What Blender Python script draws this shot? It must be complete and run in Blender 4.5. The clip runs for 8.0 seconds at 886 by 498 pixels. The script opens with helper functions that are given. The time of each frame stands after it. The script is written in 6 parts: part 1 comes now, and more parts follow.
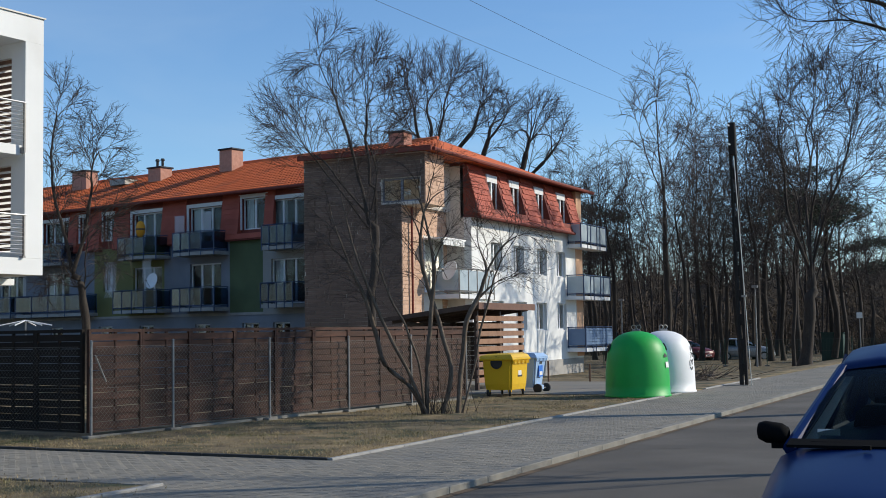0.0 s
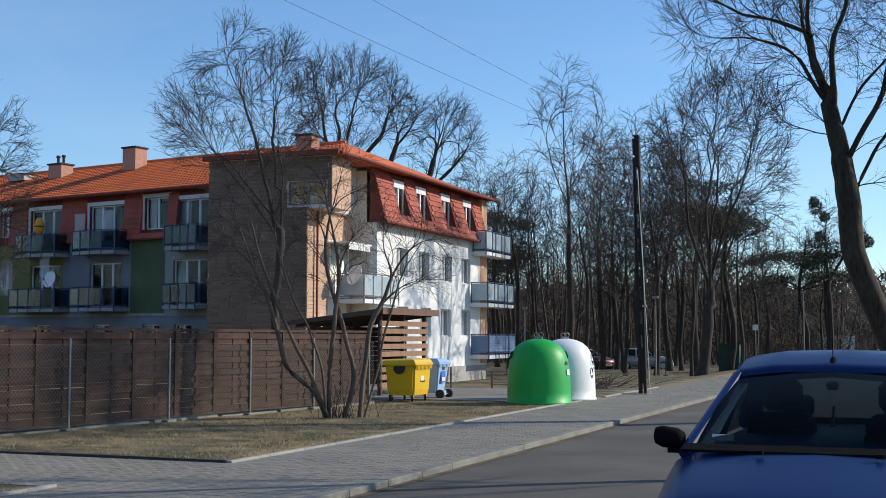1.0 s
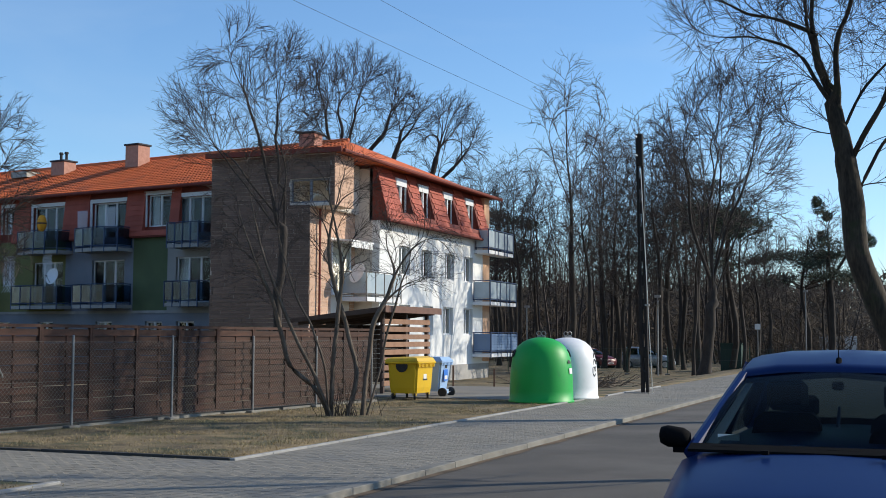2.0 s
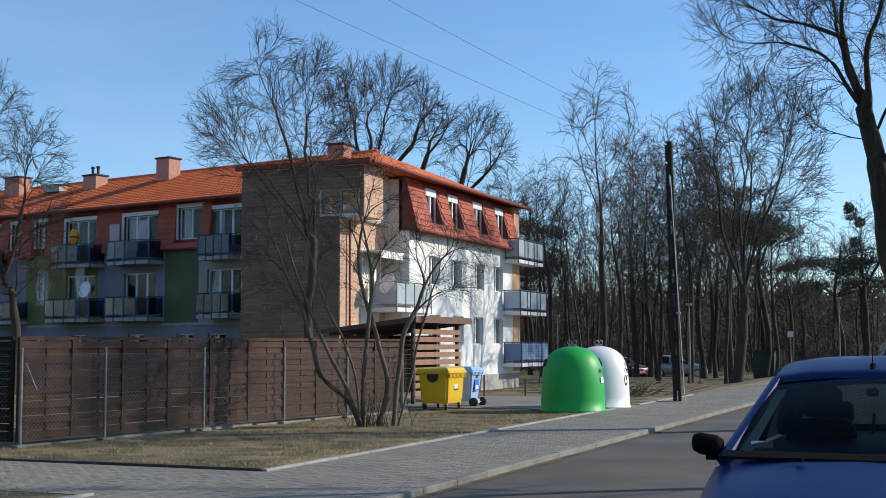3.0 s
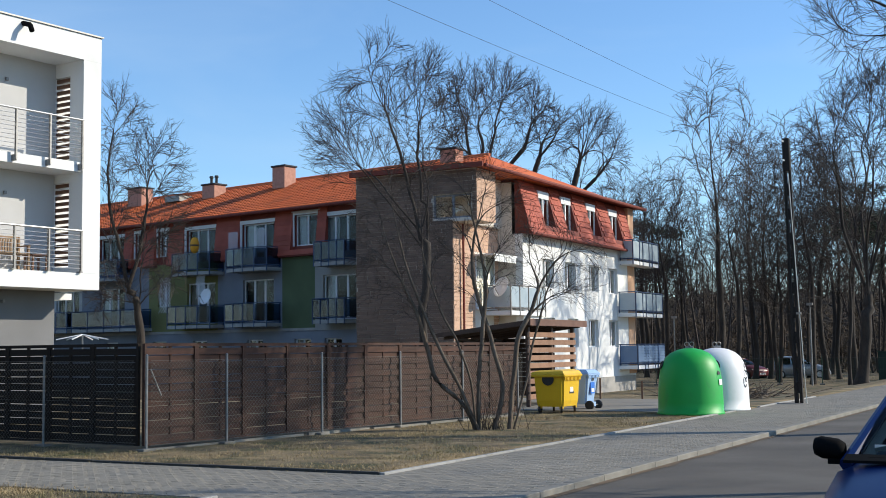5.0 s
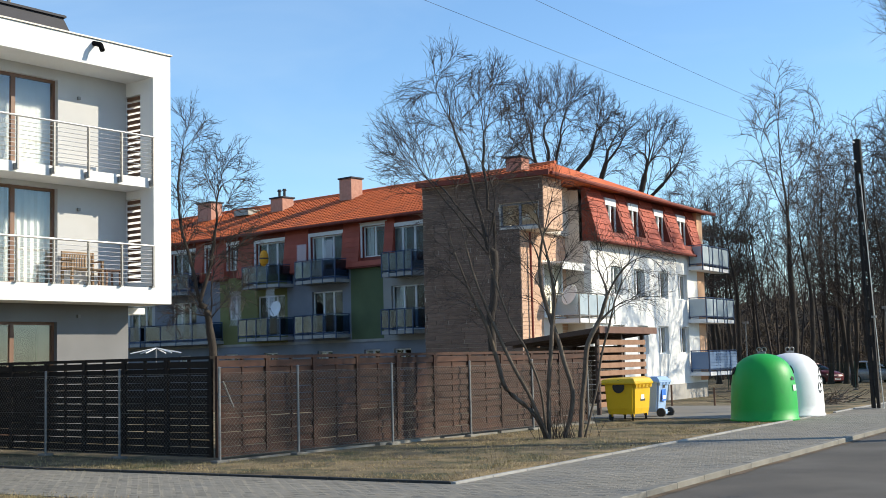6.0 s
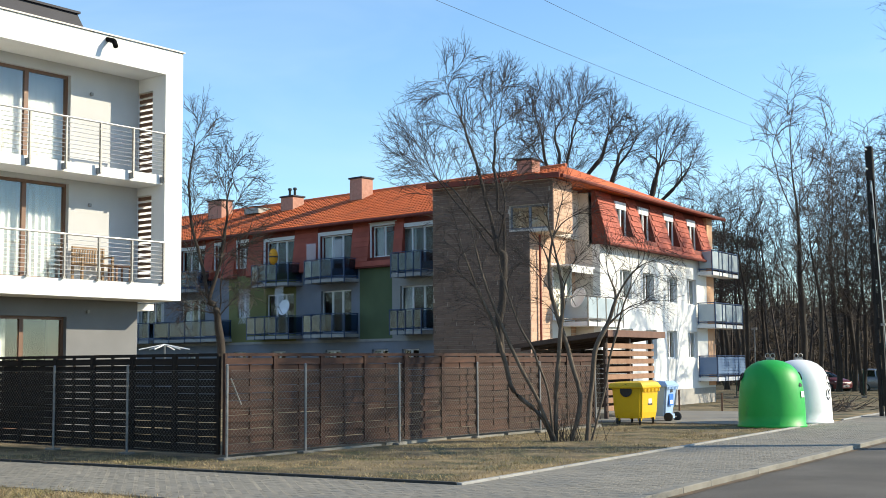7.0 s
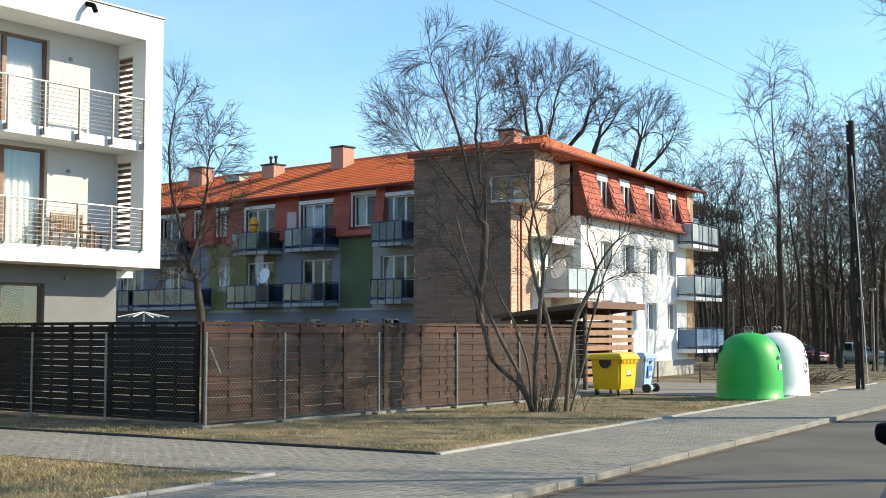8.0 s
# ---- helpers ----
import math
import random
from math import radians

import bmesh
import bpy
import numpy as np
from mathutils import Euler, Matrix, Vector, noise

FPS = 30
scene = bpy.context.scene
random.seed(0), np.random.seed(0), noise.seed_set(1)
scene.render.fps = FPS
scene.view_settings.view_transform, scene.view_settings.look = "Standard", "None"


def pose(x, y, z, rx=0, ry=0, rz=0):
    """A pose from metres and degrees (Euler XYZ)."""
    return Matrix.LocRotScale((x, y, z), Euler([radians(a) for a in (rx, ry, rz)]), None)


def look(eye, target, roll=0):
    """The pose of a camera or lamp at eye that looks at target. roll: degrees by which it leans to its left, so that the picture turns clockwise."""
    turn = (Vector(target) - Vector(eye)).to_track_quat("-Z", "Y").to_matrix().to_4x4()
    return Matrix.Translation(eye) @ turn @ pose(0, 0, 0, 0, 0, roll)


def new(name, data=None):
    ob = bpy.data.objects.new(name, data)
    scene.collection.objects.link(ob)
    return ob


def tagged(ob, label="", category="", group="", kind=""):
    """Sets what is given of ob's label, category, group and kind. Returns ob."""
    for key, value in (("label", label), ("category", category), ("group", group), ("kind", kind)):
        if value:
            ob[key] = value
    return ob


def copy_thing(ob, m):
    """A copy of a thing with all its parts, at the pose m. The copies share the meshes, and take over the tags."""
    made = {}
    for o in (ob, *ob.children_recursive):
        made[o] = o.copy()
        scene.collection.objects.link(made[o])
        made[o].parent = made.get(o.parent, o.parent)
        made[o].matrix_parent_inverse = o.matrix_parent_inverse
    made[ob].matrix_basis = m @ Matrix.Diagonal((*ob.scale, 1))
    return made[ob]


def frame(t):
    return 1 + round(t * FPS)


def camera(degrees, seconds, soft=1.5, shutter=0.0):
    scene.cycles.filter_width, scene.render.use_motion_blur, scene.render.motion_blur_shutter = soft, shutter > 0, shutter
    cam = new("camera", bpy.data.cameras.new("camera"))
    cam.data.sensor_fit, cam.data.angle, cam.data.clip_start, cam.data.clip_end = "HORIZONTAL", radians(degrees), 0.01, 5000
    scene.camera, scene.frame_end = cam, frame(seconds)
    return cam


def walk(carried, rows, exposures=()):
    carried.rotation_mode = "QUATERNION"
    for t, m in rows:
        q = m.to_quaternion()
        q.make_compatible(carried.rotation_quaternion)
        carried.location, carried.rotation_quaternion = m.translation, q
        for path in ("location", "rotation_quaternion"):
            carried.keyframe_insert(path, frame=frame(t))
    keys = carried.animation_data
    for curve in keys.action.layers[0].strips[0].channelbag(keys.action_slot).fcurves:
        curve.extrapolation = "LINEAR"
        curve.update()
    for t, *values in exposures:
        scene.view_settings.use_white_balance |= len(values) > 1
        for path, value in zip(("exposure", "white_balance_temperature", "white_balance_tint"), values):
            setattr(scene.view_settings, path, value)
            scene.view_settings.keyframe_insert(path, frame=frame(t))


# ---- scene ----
cam = camera(39.22, 8.0, 0.9)
PATH = [
    (0.0, 0.003, 0.033, 1.629, 93.853, 0.930, 26.058),
    (0.5, 0.052, 0.022, 1.614, 94.322, 0.678, 24.317),
    (1.0, 0.008, 0.025, 1.603, 94.098, -0.045, 21.633),
    (1.5, -0.009, 0.027, 1.603, 94.221, -0.333, 21.611),
    (1.7, -0.015, 0.015, 1.608, 93.894, -0.326, 21.455),
    (2.8, -0.014, 0.021, 1.599, 94.560, 0.150, 23.060),
    (3.0, -0.014, 0.023, 1.597, 94.482, 0.189, 23.119),
    (3.5, -0.040, 0.022, 1.610, 94.483, 0.264, 23.841),
    (4.0, -0.025, 0.008, 1.610, 94.897, 0.723, 27.494),
    (4.2, -0.020, 0.005, 1.609, 94.850, 1.000, 27.550),
    (5.3, 0.012, -0.015, 1.603, 94.793, 0.872, 28.934),
    (5.5, -0.003, 0.017, 1.599, 95.143, 1.493, 29.499),
    (6.0, 0.018, -0.029, 1.601, 95.151, 1.407, 31.568),
    (6.5, 0.028, -0.032, 1.603, 95.227, 1.266, 31.769),
    (7.0, 0.020, -0.039, 1.595, 95.210, 0.488, 31.919),
    (7.5, 0.019, -0.031, 1.597, 94.343, -0.018, 31.317),
    (8.0, 0.000, 0.000, 1.600, 93.823, 0.000, 31.000),
]
EXPOSURES = [(0.0, -0.22, 6150, 8), (1.0, -0.1, 6150, 8), (4.2, -0.04, 6150, 8), (5.5, 0.2, 6280, 7), (6.0, 0.31, 6500, 6), (6.5, 0.44, 6600, 5), (7.0, 0.52, 6700, 4), (8.0, 0.67, 6900, 3)]
walk(cam, [(t, pose(*row)) for t, *row in PATH], EXPOSURES)

# ---- daylight ----
SUN_TURN, SUN_HEIGHT = 34.0, 28.0      # degrees: from +x towards +y, and above the ground
world = bpy.data.worlds.new("sky")
scene.world = world
world.use_nodes = True
wn = world.node_tree.nodes
sky = wn.new("ShaderNodeTexSky")
sky.sky_type, sky.sun_disc = "NISHITA", False
sky.sun_elevation, sky.sun_rotation = radians(SUN_HEIGHT), radians(90 - SUN_TURN)
sky.air_density, sky.dust_density, sky.ozone_density = 1.03, 0.0, 5.2
wn["Background"].inputs["Strength"].default_value = 0.172
wl = world.node_tree.links
sky_co, sky_map, cirrus, veil, sky_mix = (wn.new("ShaderNode" + k) for k in ("TexCoord", "Mapping", "TexNoise", "MapRange", "Mix"))
sky_map.inputs["Scale"].default_value, sky_map.inputs["Rotation"].default_value = (1.2, 3.4, 7.0), (0.5, 0.3, 0.4)
cirrus.inputs["Scale"].default_value, cirrus.inputs["Detail"].default_value, cirrus.inputs["Distortion"].default_value = 1.6, 7, 0.5
veil.inputs["From Min"].default_value, veil.inputs["From Max"].default_value, veil.inputs["To Max"].default_value = 0.42, 0.8, 0.3
sky_mix.data_type = "RGBA"
sky_mix.inputs["B"].default_value = (3.6, 4.4, 5.2, 1)
wl.new(sky_co.outputs["Generated"], sky_map.inputs["Vector"])
wl.new(sky_map.outputs["Vector"], cirrus.inputs["Vector"])
wl.new(cirrus.outputs["Fac"], veil.inputs["Value"])
wl.new(veil.outputs["Result"], sky_mix.inputs["Factor"])
wl.new(sky.outputs["Color"], sky_mix.inputs["A"])
wl.new(sky_mix.outputs["Result"], wn["Background"].inputs["Color"])
sun = new("sun", bpy.data.lights.new("sun", "SUN"))
sun.data.energy, sun.data.angle, sun.data.color = 5.0, radians(0.53), (1.0, 0.88, 0.71)
sun_way = Vector((math.cos(radians(SUN_TURN)), math.sin(radians(SUN_TURN)), math.tan(radians(SUN_HEIGHT))))
sun.matrix_world = look(sun_way * 60, (0, 0, 0))

# ---- materials ----
def mat(name, low, high, scale=4.0, rough=0.8, bump=0.2, fine=60.0, metal=0.0, vary=0.0, stretch=(1, 1, 1), spot=None, spot_scale=0.6, spot_at=(0.55, 0.7), spec=0.5):
    """Two-scale noise between two colours, with fine relief, optional stains and variation from piece to piece."""
    m = bpy.data.materials.new(name)
    m.use_nodes = True
    n, l = m.node_tree.nodes, m.node_tree.links
    b = n["Principled BSDF"]
    co = n.new("ShaderNodeTexCoord")
    mp = n.new("ShaderNodeMapping")
    mp.inputs["Scale"].default_value = stretch
    l.new(co.outputs["Object"], mp.inputs["Vector"])
    big = n.new("ShaderNodeTexNoise")
    big.inputs["Scale"].default_value, big.inputs["Detail"].default_value = scale, 6
    small = n.new("ShaderNodeTexNoise")
    small.inputs["Scale"].default_value, small.inputs["Detail"].default_value = fine, 4
    for tex in (big, small):
        l.new(mp.outputs["Vector"], tex.inputs["Vector"])
    mix = n.new("ShaderNodeMath")
    mix.operation = "MULTIPLY_ADD"
    mix.inputs[1].default_value = 0.45
    l.new(small.outputs["Fac"], mix.inputs[0])
    half = n.new("ShaderNodeMath")
    half.operation = "MULTIPLY"
    half.inputs[1].default_value = 0.55
    l.new(big.outputs["Fac"], half.inputs[0])
    l.new(half.outputs[0], mix.inputs[2])
    ramp = n.new("ShaderNodeValToRGB")
    ramp.color_ramp.elements[0].position, ramp.color_ramp.elements[1].position = 0.35, 0.65
    ramp.color_ramp.elements[0].color, ramp.color_ramp.elements[1].color = (*low, 1), (*high, 1)
    l.new(mix.outputs[0], ramp.inputs["Fac"])
    colour = ramp.outputs["Color"]
    if spot:
        st = n.new("ShaderNodeTexNoise")
        st.inputs["Scale"].default_value, st.inputs["Detail"].default_value = spot_scale, 8
        l.new(co.outputs["Object"], st.inputs["Vector"])
        sr = n.new("ShaderNodeValToRGB")
        sr.color_ramp.elements[0].position, sr.color_ramp.elements[1].position = spot_at
        l.new(st.outputs["Fac"], sr.inputs["Fac"])
        mx = n.new("ShaderNodeMix")
        mx.data_type = "RGBA"
        l.new(sr.outputs["Color"], mx.inputs["Factor"])
        l.new(colour, mx.inputs["A"])
        mx.inputs["B"].default_value = (*spot, 1)
        colour = mx.outputs["Result"]
    if vary:
        info = n.new("ShaderNodeObjectInfo")
        isl = n.new("ShaderNodeNewGeometry")
        add = n.new("ShaderNodeMath")
        add.operation = "ADD"
        l.new(info.outputs["Random"], add.inputs[0])
        l.new(isl.outputs["Random Per Island"], add.inputs[1])
        fr = n.new("ShaderNodeMath")
        fr.operation = "FRACT"
        l.new(add.outputs[0], fr.inputs[0])
        rg = n.new("ShaderNodeMapRange")
        rg.inputs["To Min"].default_value, rg.inputs["To Max"].default_value = 1 - vary, 1 + vary
        l.new(fr.outputs[0], rg.inputs["Value"])
        hs = n.new("ShaderNodeHueSaturation")
        l.new(rg.outputs["Result"], hs.inputs["Value"])
        l.new(colour, hs.inputs["Color"])
        colour = hs.outputs["Color"]
    l.new(colour, b.inputs["Base Color"])
    b.inputs["Roughness"].default_value, b.inputs["Metallic"].default_value = rough, metal
    b.inputs["Specular IOR Level"].default_value = spec
    if bump:
        bp = n.new("ShaderNodeBump")
        bp.inputs["Strength"].default_value, bp.inputs["Distance"].default_value = bump, 0.02
        l.new(mix.outputs[0], bp.inputs["Height"])
        l.new(bp.outputs["Normal"], b.inputs["Normal"])
    return m


def glass(name, tint=(0.9, 0.95, 0.95), rough=0.0, ior=1.45):
    m = bpy.data.materials.new(name)
    m.use_nodes = True
    b = m.node_tree.nodes["Principled BSDF"]
    b.inputs["Base Color"].default_value = (*tint, 1)
    b.inputs["Roughness"].default_value = rough
    b.inputs["Transmission Weight"].default_value = 1.0
    b.inputs["IOR"].default_value = ior
    return m


GRASS = mat("dry_grass_soil", (0.03, 0.023, 0.013), (0.29, 0.215, 0.11), 1.4, 0.95, 1.0, 30, spot=(0.04, 0.045, 0.015), spot_scale=1.3, spot_at=(0.48, 0.64))
BLADE = mat("dry_grass_blades", (0.2, 0.15, 0.07), (0.56, 0.42, 0.215), 0.9, 0.85, 0, 5, vary=0.4, spot=(0.11, 0.12, 0.035), spot_scale=0.9, spot_at=(0.5, 0.68))
FOREST_FLOOR = mat("leaf_litter", (0.05, 0.035, 0.022), (0.16, 0.11, 0.065), 1.5, 0.95, 0.6, 30)
ASPHALT = mat("worn_asphalt", (0.058, 0.051, 0.042), (0.104, 0.091, 0.075), 0.8, 0.9, 0.3, 180, spot=(0.13, 0.117, 0.1), spot_scale=0.35, spot_at=(0.5, 0.75))
BED = mat("joint_sand", (0.15, 0.142, 0.125), (0.22, 0.205, 0.18), 6, 0.95, 0.3)
PAVER = mat("grey_concrete_paver", (0.178, 0.164, 0.134), (0.252, 0.232, 0.192), 0.9, 0.88, 0.1, 90, vary=0.06, spot=(0.17, 0.165, 0.15), spot_scale=0.7, spot_at=(0.5, 0.75))
KERB = mat("concrete_kerb", (0.24, 0.235, 0.22), (0.36, 0.35, 0.33), 3, 0.9, 0.3, 80, vary=0.1, spot=(0.16, 0.15, 0.12), spot_scale=2)
KERB_ROAD = mat("worn_kerb", (0.165, 0.155, 0.132), (0.255, 0.24, 0.205), 3, 0.9, 0.3, 80, vary=0.08, spot=(0.11, 0.1, 0.085), spot_scale=2)
CONCRETE = mat("concrete", (0.3, 0.29, 0.27), (0.42, 0.4, 0.37), 2, 0.9, 0.2)
DARK_EDGE = mat("dark_edging", (0.035, 0.033, 0.03), (0.07, 0.065, 0.055), 5, 0.9, 0.3)
WHITE_RENDER = mat("white_render", (0.74, 0.74, 0.72), (0.82, 0.82, 0.8), 0.8, 0.9, 0.12, 150, spot=(0.68, 0.67, 0.64), spot_scale=0.4)
GREY_RENDER = mat("pale_grey_render", (0.48, 0.475, 0.465), (0.56, 0.555, 0.545), 1.0, 0.9, 0.12, 150)
# ground floor wall: the overhang's shade is put into this darker grey
VILLA_BASE_SHADE = mat("grey_base_render", (0.165, 0.165, 0.168), (0.215, 0.215, 0.218), 1.0, 0.9, 0.12, 150)
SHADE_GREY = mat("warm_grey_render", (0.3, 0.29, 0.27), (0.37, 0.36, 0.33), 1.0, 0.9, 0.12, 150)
BLUE_GREY = mat("blue_grey_render", (0.19, 0.205, 0.235), (0.25, 0.265, 0.3), 1.0, 0.9, 0.12, 120)
GREEN_RENDER = mat("green_render", (0.085, 0.115, 0.055), (0.115, 0.15, 0.07), 1.0, 0.9, 0.12, 120)
OLIVE_RENDER = mat("olive_yellow_render", (0.17, 0.17, 0.06), (0.22, 0.215, 0.08), 1.0, 0.9, 0.12, 120)
PEACH = mat("peach_render", (0.6, 0.36, 0.22), (0.68, 0.43, 0.28), 1.0, 0.9, 0.12, 120)
BEIGE = mat("beige_render", (0.62, 0.56, 0.49), (0.7, 0.64, 0.56), 1.0, 0.9, 0.12, 120)
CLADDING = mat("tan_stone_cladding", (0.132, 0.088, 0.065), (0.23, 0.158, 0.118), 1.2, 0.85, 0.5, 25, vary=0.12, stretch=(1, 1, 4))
# lighter copy of the tan stone: the sunshine is put into its colour
SUNLIT_CLADDING = mat("cream_stone_cladding", (0.46, 0.29, 0.195), (0.64, 0.43, 0.31), 1.2, 0.85, 0.4, 25, vary=0.12, stretch=(1, 1, 4))
ROOF_TILE = mat("orange_clay_tile", (0.52, 0.1, 0.024), (0.72, 0.175, 0.042), 1.2, 0.7, 0.2, 30, vary=0.1, spot=(0.36, 0.09, 0.035), spot_scale=0.5)
RED_TILE = mat("red_mansard_tile", (0.32, 0.062, 0.034), (0.43, 0.1, 0.06), 1.5, 0.75, 0.2, 30, vary=0.1)
RED_TRIM = mat("red_sheet_trim", (0.15, 0.025, 0.014), (0.21, 0.04, 0.022), 3, 0.75, 0.05)
BRICK = mat("chimney_brick", (0.4, 0.19, 0.13), (0.56, 0.3, 0.22), 5, 0.85, 0.3, 40)
FRAME_WHITE = mat("white_window_frame", (0.72, 0.73, 0.74), (0.8, 0.8, 0.8), 3, 0.45, 0.0)
FRAME_BROWN = mat("brown_window_frame", (0.14, 0.07, 0.04), (0.2, 0.1, 0.055), 6, 0.5, 0.1)
PANE = glass("window_glass", ior=1.22)
VILLA_PANE = glass("large_window_glass", ior=1.6)
FROSTED = mat("frosted_balcony_glass", (0.35, 0.42, 0.47), (0.45, 0.52, 0.56), 2, 0.25, 0.0)
FROSTED_BLUE = glass("tinted_balcony_glass", (0.12, 0.19, 0.28), 0.12, 1.42)
BLUE_STEEL = mat("dark_blue_steel", (0.02, 0.045, 0.11), (0.035, 0.07, 0.15), 8, 0.45, 0.0)
STEEL = mat("brushed_steel", (0.5, 0.5, 0.5), (0.6, 0.6, 0.6), 10, 0.35, 0.0, metal=0.9)
GALV = mat("galvanised_steel", (0.21, 0.205, 0.195), (0.32, 0.31, 0.295), 12, 0.5, 0.05, metal=0.6)
WIRE = mat("fence_wire", (0.09, 0.085, 0.075), (0.16, 0.15, 0.135), 12, 0.55, 0.0, metal=0.3)
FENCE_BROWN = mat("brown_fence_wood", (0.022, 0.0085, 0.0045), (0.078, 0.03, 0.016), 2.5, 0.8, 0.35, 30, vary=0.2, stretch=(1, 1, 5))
# far darker than the brown: this fence side's shade is in the colour
FENCE_SHADED = mat("dark_stained_wood", (0.007, 0.0045, 0.0025), (0.017, 0.0105, 0.006), 2.5, 0.9, 0.3, 30, vary=0.2, stretch=(1, 1, 5))
SLAT = mat("orange_brown_wood", (0.19, 0.095, 0.05), (0.3, 0.165, 0.095), 3, 0.7, 0.3, 30, vary=0.15)
FASCIA = mat("red_brown_board", (0.11, 0.05, 0.032), (0.17, 0.085, 0.055), 4, 0.7, 0.2)
DARK_WOOD = mat("dark_roof_board", (0.05, 0.03, 0.022), (0.09, 0.055, 0.04), 4, 0.7, 0.2)
ROOF_GREY = mat("grey_roof_sheet", (0.014, 0.014, 0.021), (0.027, 0.027, 0.038), 2, 0.7, 0.1)
BARK = mat("grey_brown_bark", (0.017, 0.013, 0.01), (0.058, 0.044, 0.033), 4, 0.9, 0.8, 30, stretch=(1, 1, 0.3))
TWIG = mat("dark_twigs", (0.028, 0.02, 0.016), (0.068, 0.05, 0.038), 3, 0.85, 0.0)
BARK_PALE = mat("pale_bark", (0.07, 0.052, 0.036), (0.19, 0.145, 0.105), 4, 0.9, 0.6, 30, stretch=(1, 1, 0.4))
MOSSY = mat("mossy_bark", (0.012, 0.009, 0.006), (0.075, 0.055, 0.034), 5, 0.95, 1.0, 22, stretch=(1, 1, 0.25), spot=(0.035, 0.036, 0.014), spot_scale=2.5)
BRUSH = mat("dark_brush", (0.05, 0.037, 0.025), (0.12, 0.088, 0.058), 0.3, 0.9, 0.0, vary=0.3)
NEEDLES = mat("pine_needles", (0.012, 0.02, 0.01), (0.035, 0.05, 0.022), 2, 0.8, 0.0, vary=0.2)
GREEN_PLASTIC = mat("green_plastic", (0.012, 0.34, 0.045), (0.016, 0.4, 0.055), 1.2, 0.5, 0.02, 90, spot=(0.02, 0.26, 0.05), spot_scale=3, spot_at=(0.6, 0.85))
WHITE_PLASTIC = mat("white_plastic", (0.76, 0.76, 0.76), (0.82, 0.82, 0.82), 1.2, 0.5, 0.02, 90, spot=(0.66, 0.66, 0.64), spot_scale=3, spot_at=(0.6, 0.85))
YELLOW_PLASTIC = mat("yellow_plastic", (0.68, 0.42, 0.01), (0.78, 0.5, 0.015), 1.5, 0.4, 0.02, 90, spot=(0.55, 0.35, 0.03), spot_scale=3, spot_at=(0.6, 0.85))
BLUE_PLASTIC = mat("light_blue_plastic", (0.32, 0.47, 0.7), (0.38, 0.54, 0.77), 1.5, 0.4, 0.02, 90)
BLACK_RUBBER = mat("black_rubber", (0.015, 0.015, 0.015), (0.03, 0.03, 0.03), 6, 0.7, 0.1)
INK = mat("dark_ink", (0.02, 0.02, 0.02), (0.03, 0.03, 0.03), 6, 0.6, 0.0)
PAPER = mat("white_sticker", (0.75, 0.75, 0.72), (0.8, 0.8, 0.78), 6, 0.5, 0.0)
STICKER_BLUE = mat("blue_sticker", (0.03, 0.16, 0.6), (0.04, 0.2, 0.68), 6, 0.5, 0.0)
CAR_BLUE = mat("blue_car_paint", (0.005, 0.02, 0.09), (0.007, 0.025, 0.108), 2, 0.34, 0.0, 200, spec=0.2)
CAR_GLASS = glass("car_glass", (0.3, 0.36, 0.36), ior=1.09)
CAR_BLACK = mat("black_trim", (0.005, 0.005, 0.0055), (0.009, 0.009, 0.009), 6, 0.85, 0.05, spec=0.05)
CAR_SEAT = mat("dark_seat_fabric", (0.012, 0.012, 0.014), (0.025, 0.025, 0.028), 20, 0.9, 0.2)
CAR_SILVER = mat("silver_car_paint", (0.4, 0.42, 0.44), (0.46, 0.48, 0.5), 2, 0.3, 0.0, metal=0.5)
BLUE_PANEL = mat("blue_slatted_panel", (0.1, 0.17, 0.3), (0.16, 0.24, 0.38), 0.7, 0.5, 0.0)
GREEN_SHEET = mat("dark_green_sheet", (0.01, 0.035, 0.025), (0.02, 0.055, 0.04), 2, 0.6, 0.1)
CAR_RED = mat("red_car_paint", (0.12, 0.012, 0.012), (0.16, 0.018, 0.018), 2, 0.3, 0.0)
POLE_WOOD = mat("tarred_pole_wood", (0.009, 0.007, 0.006), (0.028, 0.023, 0.019), 4, 0.9, 0.4, stretch=(1, 1, 0.2))
PALE_TUBE = mat("pale_painted_tube", (0.55, 0.54, 0.48), (0.65, 0.63, 0.56), 6, 0.5, 0.05)
ORANGE_TOY = mat("orange_fabric", (0.75, 0.3, 0.01), (0.85, 0.38, 0.02), 5, 0.7, 0.1)
CURTAIN_OR_GLARE = mat("sheer_curtain", (0.38, 0.38, 0.37), (0.48, 0.48, 0.47), 2, 0.9, 0.0)
BENCH_WOOD = mat("oiled_bench_wood", (0.2, 0.12, 0.06), (0.3, 0.19, 0.1), 4, 0.6, 0.2, vary=0.1)
# near-black: the darkness of unlit rooms is put into this colour
ROOM_DARK = mat("room_plaster", (0.025, 0.023, 0.021), (0.04, 0.037, 0.034), 1, 0.9, 0.0)
GREEN_MESH = mat("dark_green_steel", (0.012, 0.04, 0.02), (0.02, 0.06, 0.03), 6, 0.5, 0.0)


# ---- builders ----
def link(name, verts, faces, material, parent=None, label="", smooth=False):
    me = bpy.data.meshes.new(name)
    me.from_pydata(verts, [], faces)
    if smooth:
        me.polygons.foreach_set("use_smooth", [True] * len(me.polygons))
    me.materials.append(material)
    me.update()
    ob = new(name, me)
    if parent is not None:
        ob.parent = parent
    if label:
        tagged(ob, label=label)
    return ob


